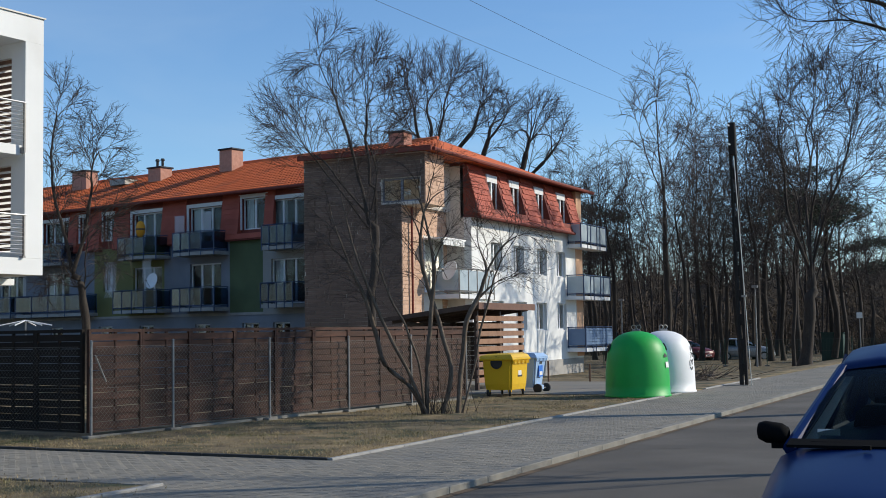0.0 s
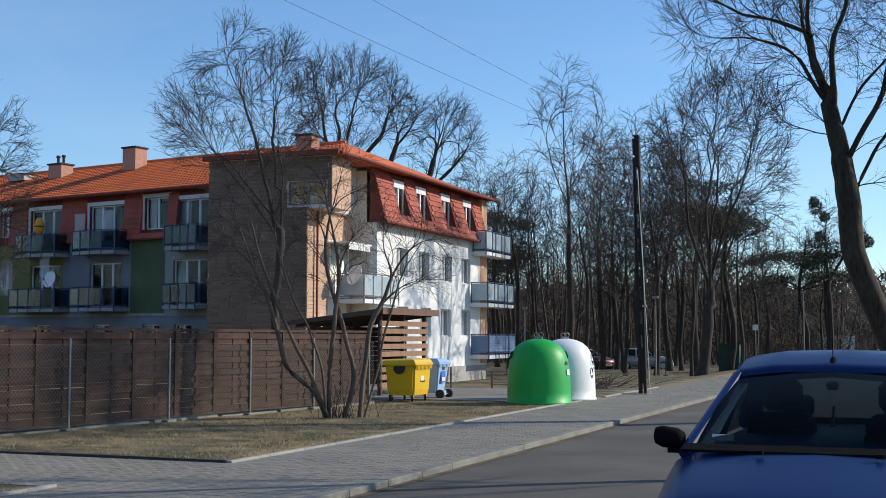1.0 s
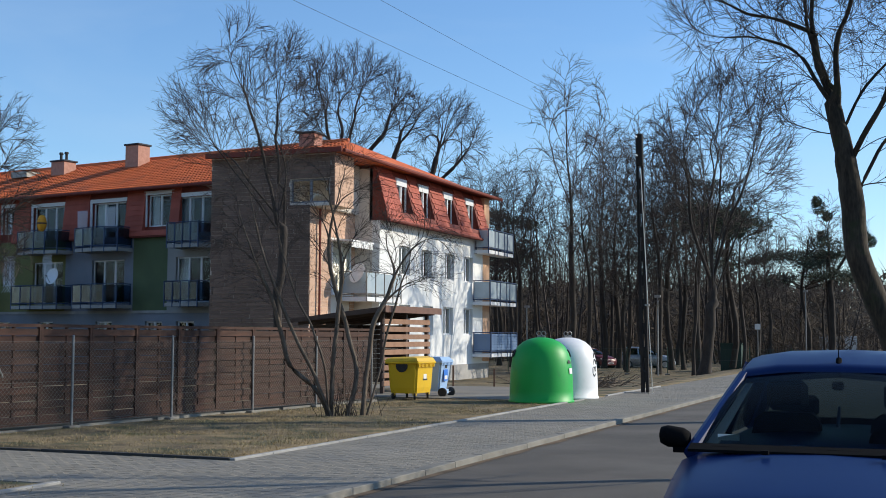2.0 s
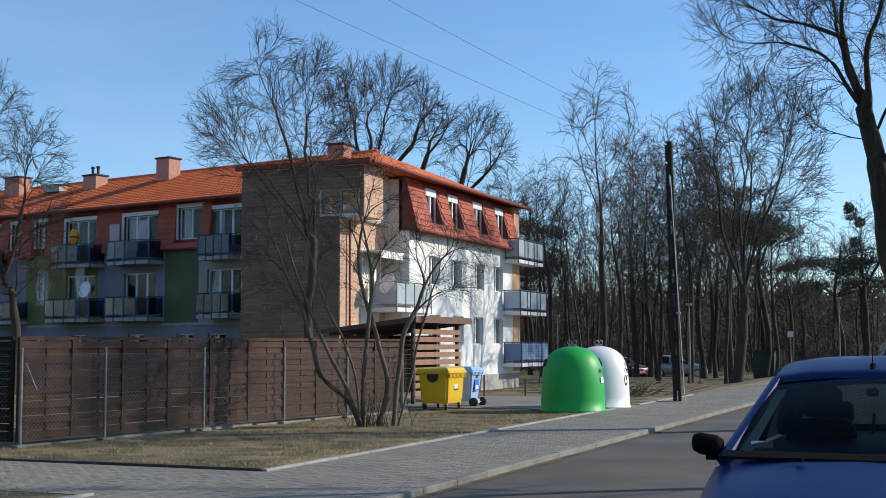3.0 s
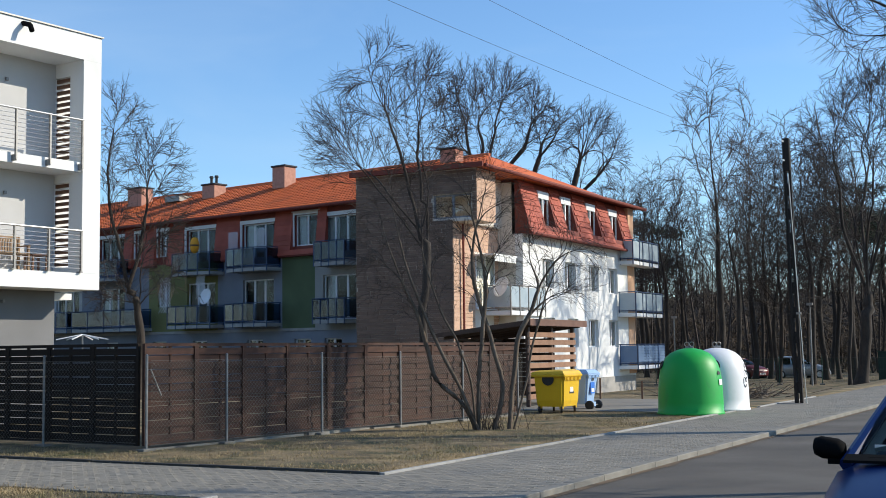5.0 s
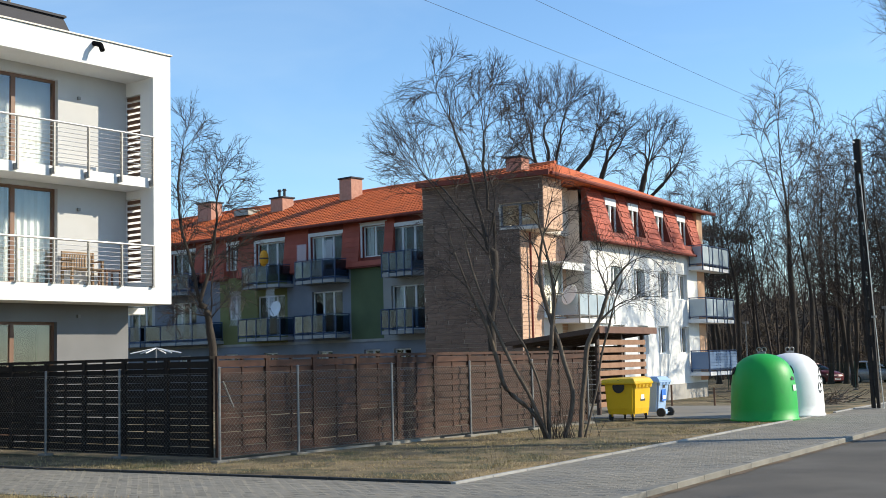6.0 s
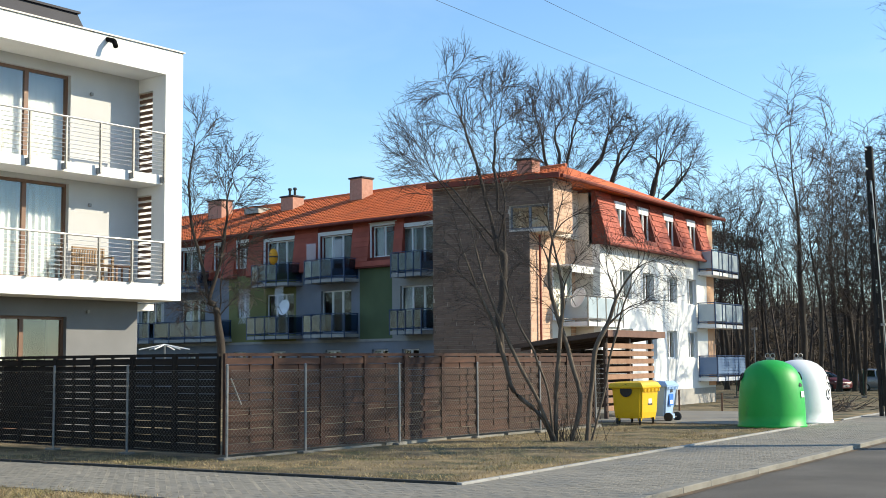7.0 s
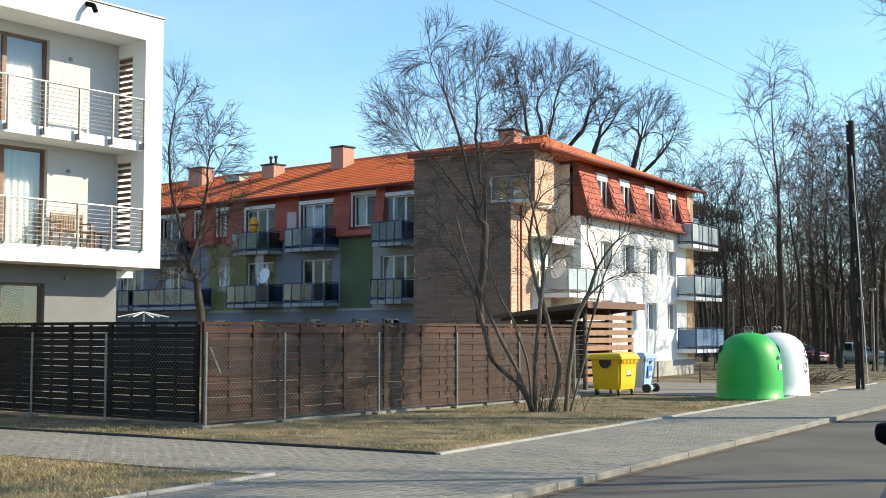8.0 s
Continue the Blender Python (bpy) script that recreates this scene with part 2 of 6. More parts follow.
def part(name, bm, material, parent=None, label="", smooth=False):
    bmesh.ops.recalc_face_normals(bm, faces=bm.faces)
    me = bpy.data.meshes.new(name)
    bm.to_mesh(me)
    bm.free()
    if smooth:
        me.polygons.foreach_set("use_smooth", [True] * len(me.polygons))
    me.materials.append(material)
    ob = new(name, me)
    if parent is not None:
        ob.parent = parent
    if label:
        tagged(ob, label=label)
    return ob


def repeat(ob, m, parent=None):
    """Another object on the same mesh."""
    o = new(ob.name.split(".")[0], ob.data)
    o.parent = parent if parent is not None else ob.parent
    o.matrix_local = m
    return o


def thing(name, label, category, m=None, group="", kind=""):
    ob = new(name)
    ob.empty_display_size = 0.1
    ob.matrix_world = m or Matrix()
    return tagged(ob, label, category, group, kind)


def box(bm, x0, x1, y0, y1, z0, z1, bevel=0.0, m=None):
    vs = [bm.verts.new((x, y, z)) for z in (z0, z1) for x, y in ((x0, y0), (x1, y0), (x1, y1), (x0, y1))]
    fs = [bm.faces.new([vs[i] for i in q]) for q in ((3, 2, 1, 0), (4, 5, 6, 7), (0, 1, 5, 4), (1, 2, 6, 5), (2, 3, 7, 6), (3, 0, 4, 7))]
    if bevel:
        es = list({e for f in fs for e in f.edges})
        got = bmesh.ops.bevel(bm, geom=es, offset=bevel, segments=1, affect="EDGES")
        vs = list({v for f in got["faces"] for v in f.verts} | {v for v in vs if v.is_valid})
    if m is not None:
        bmesh.ops.transform(bm, matrix=m, verts=[v for v in vs if v.is_valid])
    return bm


def cube(x0, x1, y0, y1, z0, z1, bevel=0.0):
    return box(bmesh.new(), x0, x1, y0, y1, z0, z1, bevel)


def rod(bm, a, b, r0, r1=None, sides=8):
    a, b = Vector(a), Vector(b)
    r1 = r0 if r1 is None else r1
    q = (b - a).to_track_quat("Z", "Y")
    rings = []
    for p, r in ((a, r0), (b, r1)):
        rings.append([bm.verts.new(p + q @ Vector((r * math.cos(2 * math.pi * i / sides), r * math.sin(2 * math.pi * i / sides), 0))) for i in range(sides)])
    for i in range(sides):
        j = (i + 1) % sides
        bm.faces.new((rings[0][i], rings[0][j], rings[1][j], rings[1][i]))
    bm.faces.new(rings[0][::-1])
    bm.faces.new(rings[1])
    return bm


def lathe(bm, profile, sides=40, centre=(0, 0)):
    rings = [[bm.verts.new((centre[0] + r * math.cos(2 * math.pi * i / sides), centre[1] + r * math.sin(2 * math.pi * i / sides), z)) for i in range(sides)] for r, z in profile]
    for a, b in zip(rings, rings[1:]):
        for i in range(sides):
            j = (i + 1) % sides
            bm.faces.new((a[i], a[j], b[j], b[i]))
    bm.faces.new(rings[0][::-1])
    bm.faces.new(rings[-1])
    return bm


def loft(bm, sections):
    """Skin between closed rings of equal length, with both ends closed."""
    rings = [[bm.verts.new(p) for p in ring] for ring in sections]
    n = len(rings[0])
    for a, b in zip(rings, rings[1:]):
        for i in range(n):
            j = (i + 1) % n
            bm.faces.new((a[i], a[j], b[j], b[i]))
    bm.faces.new(rings[0][::-1])
    bm.faces.new(rings[-1])
    return bm


def pierced(bm, x0, x1, z0, z1, thick, holes):
    """A wall in the xz plane, from y = 0 back to y = thick, with rectangular holes (x0, x1, z0, z1)."""
    xs = sorted({x0, x1, *[h[0] for h in holes], *[h[1] for h in holes]})
    zs = sorted({z0, z1, *[h[2] for h in holes], *[h[3] for h in holes]})
    for za, zb in zip(zs, zs[1:]):
        for xa, xb in zip(xs, xs[1:]):
            cx, cz = (xa + xb) / 2, (za + zb) / 2
            if not any(h[0] < cx < h[1] and h[2] < cz < h[3] for h in holes):
                box(bm, xa, xb, 0, thick, za, zb)
    bmesh.ops.remove_doubles(bm, verts=bm.verts, dist=0.0005)
    return bm


# ---- ground, road and paving ----
# x: across the road (kerb at -5.8), y: along the road, the house standing along it
WALK_L, WALK_R, ROAD_R = -8.45, -5.8, -0.75
PATH_NEAR, PATH_FAR = 11.1, 14.0


def ground_z(x, y):
    if x > -9.2 or y < 33:
        return 0.0
    side = min(1.0, (-9.2 - x) / 4)
    t = min(1.0, (y - 33) / 25)
    return -0.55 * side * t * t * (3 - 2 * t)


def ground_sheet():
    xs = [-2500, -900, -400, -200, -120, -90] + [-80 + 2 * i for i in range(26)] + [-29 + i for i in range(20)] + [-9.2, WALK_L - 0.02, WALK_L, WALK_R - 0.12, ROAD_R + 0.12, ROAD_R + 0.14, 1.5, 3, 5, 8, 15, 30, 60, 120, 400, 900, 2500]
    ys = [-2500, -600, -150, -40, -15, 0, 4, 8, 10, PATH_NEAR - 0.02, PATH_NEAR, PATH_FAR, PATH_FAR + 0.02, 15] + [16 + i for i in range(30)] + [46 + 2 * i for i in range(28)] + [105, 115, 130, 160, 220, 400, 900, 2500]
    xs, ys = sorted(set(xs)), sorted(set(ys))
    verts, faces = [], []
    for y in ys:
        for x in xs:
            z = ground_z(x, y)
            if WALK_L <= x <= ROAD_R + 0.12:
                z = -0.2
            elif x < WALK_L and PATH_NEAR <= y <= PATH_FAR and x > -60:
                z = -0.1
            elif abs(x) < 60 and y < 70 and y > 5:
                z += 0.025 * noise.noise((x * 0.7, y * 0.7, 0)) - 0.012
            verts.append((x, y, z))
    n = len(xs)
    for j in range(len(ys) - 1):
        for i in range(n - 1):
            faces.append((j * n + i, j * n + i + 1, j * n + i + 1 + n, j * n + i + n))
    return tagged(link("ground", verts, faces, GRASS, smooth=True), "ground of dry winter grass and bare soil", "ground", kind="structure")


ground_sheet()
bm = bmesh.new()
ys = [-60 + 4 * i for i in range(76)]
vs = [[bm.verts.new((x, y, -0.08 + 0.03 * (1 - ((x + 3.3) / 2.5) ** 2))) for x in (WALK_R, -4.6, -3.3, -2, ROAD_R)] for y in ys]
for a, b in zip(vs, vs[1:]):
    for i in range(4):
        bm.faces.new((a[i], a[i + 1], b[i + 1], b[i]))
tagged(part("road", bm, ASPHALT, smooth=True), "worn grey asphalt road with patches and cracks", "road", kind="structure")
road_ob = bpy.data.objects["road"]
ck = random.Random(5)
for i in range(9):
    x, y = ck.uniform(-5.6, -2.5), ck.uniform(11, 30)
    a = ck.choice((0.1, 1.4, -0.2))
    cv, cf = [], []
    for k in range(9):
        w = 0.012 * (1 - abs(k - 4) / 5) + 0.003
        z = -0.08 + 0.03 * (1 - ((x + 3.3) / 2.5) ** 2) + 0.004
        cv += [(x - w * math.sin(a), y - w * math.cos(a), z), (x + w * math.sin(a), y + w * math.cos(a), z)]
        if k:
            cf.append((2 * k - 2, 2 * k - 1, 2 * k + 1, 2 * k))
        x, y = min(max(x + 0.12 * math.cos(a), -5.75), -1), y + 0.12 * math.sin(a)
        a += ck.gauss(0, 0.35)
    link("crack", cv, cf, DARK_EDGE, road_ob)
gv, gf = [], []
for k in range(220):
    y = 4 + k * 0.25
    w = 0.1 + 0.08 * noise.noise((0, y * 0.9, 0)) + 0.04 * noise.noise((3, y * 4, 0))
    gv += [(WALK_R + 0.001, y, -0.069), (WALK_R + w, y, -0.074 + 0.03 * (1 - ((WALK_R + w + 3.3) / 2.5) ** 2))]
    if k:
        gf.append((2 * k - 2, 2 * k - 1, 2 * k + 1, 2 * k))
link("gutter_dirt", gv, gf, FOREST_FLOOR, road_ob, "strip of dirt along the kerb")


# ---- apartment house ----
def window(parent, m, w, h, sashes=2, frame_material=FRAME_WHITE, depth=0.07, curtain=0.0, surround=0.0, glazing=PANE, fold=0.025):
    """A window of w x h with its lower left corner at m, looking along -y: frame, mullions, one pane a sash."""
    t = 0.07
    lights = []
    for i in range(sashes):
        lights.append((w * i / sashes + (t if i == 0 else 0.055), w * (i + 1) / sashes - (t if i == sashes - 1 else 0.055), t, h - t))
    fr = pierced(bmesh.new(), 0, w, 0, h, depth, lights)
    bmesh.ops.remove_doubles(fr, verts=fr.verts, dist=0.0005)
    win = part("window", fr, frame_material, parent)
    win.matrix_local = m
    for i in range(sashes):
        a, b = w * i / sashes + (t if i == 0 else 0.055), w * (i + 1) / sashes - (t if i == sashes - 1 else 0.055)
        part("pane", cube(a, b, 0.03, 0.036, t, h - t), glazing, win).visible_shadow = False
    if curtain:
        n = max(6, int(w / 0.06))
        cv = [(w * i / n, 0.2 + fold * math.sin(i * 2.1), z) for z in (0.02, h * 0.985) for i in range(n + 1)]
        cf = [(i, i + 1, n + 2 + i, n + 1 + i) for i in range(n) if i / n < curtain]
        link("curtain", cv, cf, CURTAIN_OR_GLARE, win)
    if surround:
        s = bmesh.new()
        box(s, -surround, w + surround, -0.2, -0.142, h, h + surround)
        box(s, -surround, 0, -0.2, -0.142, 0, h)
        bmesh.ops.remove_doubles(s, verts=s.verts, dist=0.0005)
        part("surround", s, FRAME_WHITE, win)
    part("sill", cube(-0.05, w + 0.05, -0.1, 0.0, -0.05, -0.004), FRAME_WHITE, win)
    return win


def balcony(parent, m, w, d, panel, bow=0.0, rails=STEEL, posts=5, slab_material=CONCRETE, label=""):
    """A balcony slab w wide that stands d out from the wall (towards -y), with posts, a top rail and panels."""
    n = 8
    edge = [(w * i / n, -d - bow * math.sin(math.pi * i / n)) for i in range(n + 1)]
    ring = [(0, 0)] + edge + [(w, 0)]
    s = bmesh.new()
    loft(s, [[(x, y, -0.18) for x, y in ring], [(x, y, 0) for x, y in ring]])
    slab = part("balcony", s, slab_material, parent, label)
    slab.matrix_local = m
    top, low = 1.08, 0.08
    spots = [edge[round(i * n / (posts - 1))] for i in range(posts)]
    for x, y in spots + [(0.03, -0.1), (w - 0.03, -0.1)]:
        part("post", box(bmesh.new(), x - 0.025, x + 0.025, y - 0.025, y + 0.025, -0.2, top), rails, slab)
    path = [(0, -0.05)] + edge + [(w, -0.05)]
    for name, z in (("top_rail", top), ("bottom_rail", low + 0.03)):
        r = bmesh.new()
        loft(r, [[(x - 0.02 * (1 if k else -1), y, z), (x, y, z + 0.025), (x, y - 0.03, z), (x, y, z - 0.025)] for k, (x, y) in enumerate(path)])
        part(name, r, rails, slab)
    for a, b in zip(spots, spots[1:]):
        p = bmesh.new()
        dx, dy = (Vector(b) - Vector(a)).normalized()
        q = [(a[0] + dx * 0.05, a[1] + dy * 0.05), (b[0] - dx * 0.05, b[1] - dy * 0.05)]
        loft(p, [[(q[0][0], q[0][1], z), (q[1][0], q[1][1], z), (q[1][0], q[1][1] + 0.012, z), (q[0][0], q[0][1] + 0.012, z)] for z in (low + 0.08, top - 0.06)])
        part("panel", p, panel, slab)
    for x in (0.0, w):
        y = edge[0][1]
        part("panel", cube(x - 0.006, x + 0.006, y + 0.05, -0.12, low + 0.08, top - 0.06), panel, slab)
    return slab


def pantiles(x0, x1, y0, z0, y1, z1, pitch=0.24, row=0.36, clip=None):
    """A tiled slope: waves across, small steps up the slope. clip(x, t) says which tiles stay (t from the eave, 0, to the ridge, 1)."""
    n, k = int((x1 - x0) / pitch), int(math.hypot(y1 - y0, z1 - z0) / row)
    verts, faces = [], []
    for j in range(k):
        for i in range(n):
            if clip and not clip(x0 + (i + 0.5) * pitch, (j + 0.5) / k):
                continue
            base = len(verts)
            for t, lift in ((j / k, 0.045), ((j + 1.04) / k, 0.0)):
                for q, up in ((0, 0.0), (0.3, 0.055), (0.62, 0.05), (1.02, -0.005)):
                    verts.append((x0 + (i + q) * pitch, y0 + (y1 - y0) * t, z0 + (z1 - z0) * t + lift + up))
            for q in range(3):
                faces.append((base + q, base + q + 1, base + q + 5, base + q + 4))
    return verts, faces


def chimney(parent, x, y, w, d, z0, z1, pots=0):
    c = part("chimney", cube(x, x + w, y, y + d, z0, z1), BRICK, parent, "brick chimney stack with a dark sheet cap")
    part("cap", cube(x - 0.08, x + w + 0.08, y - 0.08, y + d + 0.08, z1 + 0.003, z1 + 0.1, 0.02), ROOF_GREY, c)
    for i in range(pots):
        b = rod(bmesh.new(), (x + w * (i + 0.7) / (pots + 0.4), y + d / 2, z1 + 0.12), (x + w * (i + 0.7) / (pots + 0.4), y + d / 2, z1 + 0.5), 0.08)
        rod(b, (x + w * (i + 0.7) / (pots + 0.4), y + d / 2, z1 + 0.5), (x + w * (i + 0.7) / (pots + 0.4), y + d / 2, z1 + 0.62), 0.14, 0.1)
        part("chimney_pot", b, BLACK_RUBBER, c)
    return c


house = thing("apartment_building", "three-storey apartment house with orange tiled roof and red mansard", "building", pose(-22.45, 48.9, 0, 0, 0, 90))
# side wing; its own x runs along the road, y into the house
SIDE_L, MANSARD_Z, EAVE_Z = 14.1, 6.63, 9.0
low_holes = [(x, x + 1.3, 1.68, 3.02) for x in (2.1, 4.9, 7.5, 10.3)]
up_holes = [(x, x + 1.28, 4.37, 5.66) for x in (2.1, 4.7, 7.68, 10.33)]
part("side_wall", pierced(bmesh.new(), 0, SIDE_L, 0.2, MANSARD_Z, 0.35, low_holes + up_holes), WHITE_RENDER, house, "white rendered side wall")
part("plinth", cube(-0.04, SIDE_L - 0.2, -0.06, 0.4, -0.8, 0.2), CONCRETE, house)
for x0, x1, z0, z1 in low_holes + up_holes:
    window(house, Matrix.Translation((x0, 0.16, z0)), x1 - x0, z1 - z0, 2, curtain=0.5)
# mansard with four recessed windows
m_holes = [(x, x + 1.2, 7.12, 8.72) for x in (1.9, 4.5, 7.65, 10.7)]
tile_bm = pierced(bmesh.new(), 0.0, 13.3, MANSARD_Z, EAVE_Z, 0.9, m_holes)
for v in tile_bm.verts:
    v.co.y += (v.co.z - MANSARD_Z) / (EAVE_Z - MANSARD_Z) * (0.62 if v.co.y < 0.5 else 0) - 0.4
mansard = part("mansard", tile_bm, RED_TRIM, house, "red tiled mansard storey")
rows_ = 9
shingles = []
for k in range(rows_):
    z0 = MANSARD_Z + (EAVE_Z - MANSARD_Z) * k / rows_
    z1 = MANSARD_Z + (EAVE_Z - MANSARD_Z) * (k + 1) / rows_
    x = 0.02 - 0.2 * (k % 2)
    while x < 13.28:
        a, b = max(x, 0.01), min(x + 0.4, 13.29)
        if not any(h[0] - 0.02 < b and a < h[1] + 0.02 and h[2] - 0.02 < z1 and z0 < h[3] + 0.02 for h in m_holes):
            ya, yb = -0.4 + 0.62 * k / rows_, -0.4 + 0.62 * (k + 1) / rows_
            if not shingles:
                q, dz, dy = 0.388, z1 - z0, yb - ya
                s_ = bmesh.new()
                loft(s_, [[(0, -0.05, 0), (q, -0.05, 0), (q, 0.01, 0), (0, 0.01, 0)], [(0, dy - 0.012, dz), (q, dy - 0.012, dz), (q, dy + 0.004, dz), (0, dy + 0.004, dz)]])
                shingles.append(part("shingle", s_, RED_TILE, mansard))
                shingles[0].matrix_local = pose(a, ya, z0)
            else:
                repeat(shingles[0], pose(a, ya, z0) @ Matrix.Diagonal(((b - a) / 0.4, 1, 1, 1)), mansard)
        x += 0.4
for x0, x1, z0, z1 in m_holes:
    win = window(house, Matrix.Translation((x0, 0.1, z0)), x1 - x0, z1 - z0, 2, curtain=0.4)
    part("blind_box", cube(0.02, x1 - x0 - 0.02, -0.03, -0.003, z1 - z0 - 0.34, z1 - z0 - 0.01), FRAME_WHITE, win, "white roller blind box")
g = bmesh.new()
rod(g, (-0.3, -0.45, EAVE_Z + 0.02), (14.9, -0.45, EAVE_Z + 0.02), 0.09, sides=8)
part("gutter", g, RED_TRIM, house)
g = bmesh.new()
rod(g, (-0.1, -0.47, MANSARD_Z + 0.0), (13.4, -0.47, MANSARD_Z + 0.0), 0.07, sides=8)
part("gutter", g, RED_TRIM, house)
part("eave_board", cube(-0.35, 14.9, -0.4, 1.6, EAVE_Z + 0.05, EAVE_Z + 0.13), RED_TRIM, house)
# end wall and the peach strip behind the far balconies
part("end_wall", cube(13.3, 14.1, -0.02, 9.5, MANSARD_Z + 0.003, EAVE_Z), PEACH, house, "peach rendered end wall")
part("far_strip", cube(SIDE_L - 1.0, SIDE_L + 0.03, -0.02, 0.0, 0.3, MANSARD_Z - 0.01), PEACH, house)
part("back_wall", cube(SIDE_L - 0.35, SIDE_L, 0.36, 12, -0.8, MANSARD_Z - 0.005), PEACH, house)
for z, p, x, w, d in ((6.1, FROSTED, 11.8, 4.0, 0.8), (3.4, FROSTED, 11.5, 4.2, 1.0), (0.72, BLUE_PANEL, 11.5, 4.2, 1.05)):
    far_balcony = balcony(house, pose(x, 0, z), w, d, p, rails=BLUE_STEEL, posts=6, slab_material=FRAME_WHITE)
    if p is BLUE_PANEL:
        for k in range(6):
            part("slat", cube(0.03, w - 0.03, -d - 0.035, -d - 0.012, 0.2 + k * 0.14, 0.29 + k * 0.14, 0.004), BLUE_PANEL, far_balcony)
# front return of the wing, in beige, and the low cladded block before it
part("return_wall", cube(0.0, 0.3, 0.352, 1.2, -0.8, EAVE_Z - 0.1), BEIGE, house, "beige rendered return wall")
BLOCK_X, LOGGIA_X = -4.26, -2.46      # front of the cladded block, and the loggia behind its overhang
part("block_core", cube(BLOCK_X + 0.06, 0.0, 1.2, 5.85, -0.8, 6.86), BEIGE, house)
part("loggia_wall", cube(BLOCK_X + 1.8, 0.0, 1.0, 5.85, 6.863, EAVE_Z), BEIGE, house)
UP_W = (2.1, 0.3, 7.0, 7.98)           # window band of the upper front
up = pierced(bmesh.new(), 0.1, 5.85, 6.863, EAVE_Z, 1.73, [(UP_W[1], UP_W[0], UP_W[2], UP_W[3])])
for v in up.verts:
    v.co = Vector((BLOCK_X + 0.06 + v.co.y, v.co.x, v.co.z))
part("upper_block", up, BEIGE, house)
wb_ = window(house, Matrix.Translation((BLOCK_X + 0.16, UP_W[0], UP_W[2])) @ pose(0, 0, 0, 0, 0, -90), UP_W[0] - UP_W[1], UP_W[3] - UP_W[2], 2, BLUE_GREY, glazing=VILLA_PANE)
course = 0.165


stone_sizes = {}
stone_rest = ([], [])
stone_count = [0]


def stone(axis, at, p, q, z, zz, out, single):
    if single and stone_count[0] < 300:
        stone_count[0] += 1
        n = round((q - p) / 0.05)
        if (axis, n) not in stone_sizes:
            d = 0.05 * n
            b = bmesh.new()
            if axis == "x":
                box(b, -0.03, 0, 0, d, 0, course - 0.008)
            else:
                box(b, 0, d, -0.03, 0, 0, course - 0.008)
            stone_sizes[(axis, n)] = part("stone", b, CLADDING, house)
            o = stone_sizes[(axis, n)]
        else:
            o = repeat(stone_sizes[(axis, n)], Matrix(), house)
        o.matrix_local = Matrix.Translation((at + 0.03 - out, p, z) if axis == "x" else (p, at + 0.03 - out, z))
        return
    sv, sf = stone_rest
    i = len(sv)
    for o in (0.0, out):
        for c, h in ((p, z), (q, z), (q, zz), (p, zz)):
            sv.append((at - o, c, h) if axis == "x" else (c, at - o, h))
    for f in ((4, 5, 6, 7), (0, 1, 5, 4), (1, 2, 6, 5), (2, 3, 7, 6), (3, 0, 4, 7)):
        sf.append(tuple(i + n for n in f))


def courses(axis, at, a, b, z0, z1, single=False):
    """Thin cladding stones in courses, on a face at x = at or y = at."""
    z = z0
    while z < z1 - 0.03:
        s = a - random.random() * 0.7
        while s < b:
            e = s + random.uniform(0.45, 0.95)
            p, q = max(s, a), min(e, b) - 0.012
            if q - p > 0.06:
                stone(axis, at, p, q, z, min(z + course - 0.012, z1), random.uniform(0.024, 0.034), single and z > 2.2)
            s = e
        z += course


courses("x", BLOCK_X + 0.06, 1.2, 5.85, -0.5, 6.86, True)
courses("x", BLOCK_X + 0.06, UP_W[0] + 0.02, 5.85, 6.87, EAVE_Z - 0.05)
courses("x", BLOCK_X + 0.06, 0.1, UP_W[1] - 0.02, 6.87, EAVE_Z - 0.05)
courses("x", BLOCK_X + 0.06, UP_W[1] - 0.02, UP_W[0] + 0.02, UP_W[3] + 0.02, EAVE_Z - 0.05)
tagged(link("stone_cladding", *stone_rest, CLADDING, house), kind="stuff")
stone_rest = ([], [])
# sun-facing sides take the cladding copy with sunlight in its colour
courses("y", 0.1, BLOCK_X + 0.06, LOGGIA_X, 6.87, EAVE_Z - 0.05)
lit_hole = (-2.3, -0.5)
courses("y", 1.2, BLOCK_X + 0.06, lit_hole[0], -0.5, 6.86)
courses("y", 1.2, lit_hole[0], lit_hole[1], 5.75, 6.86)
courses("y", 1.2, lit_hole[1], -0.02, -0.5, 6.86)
tagged(link("cream_cladding", *stone_rest, SUNLIT_CLADDING, house), kind="stuff")
window(house, Matrix.Translation((lit_hole[0], 1.12, 3.35)), 1.8, 2.3, 2, curtain=0.4)
part("downpipe", rod(bmesh.new(), (BLOCK_X + 0.7, 1.05, 0), (BLOCK_X + 0.7, 1.05, 6.8), 0.05), RED_TRIM, house)
aw = bmesh.new()
box(aw, lit_hole[0] - 0.1, -0.1, 0.2, 1.13, 5.55, 5.62)
for i in range(9):
    box(aw, lit_hole[0] - 0.1 + i * 0.235, lit_hole[0] + 0.1 + i * 0.235, 0.18, 0.2, 5.3, 5.55)
part("awning", aw, PAPER, house, "white scalloped awning")
balcony(house, pose(-1.6, 1.15, 3.25), 3.6, 1.3, FROSTED, rails=GALV, posts=5, slab_material=FRAME_WHITE, label="balcony with frosted panels and white slab")
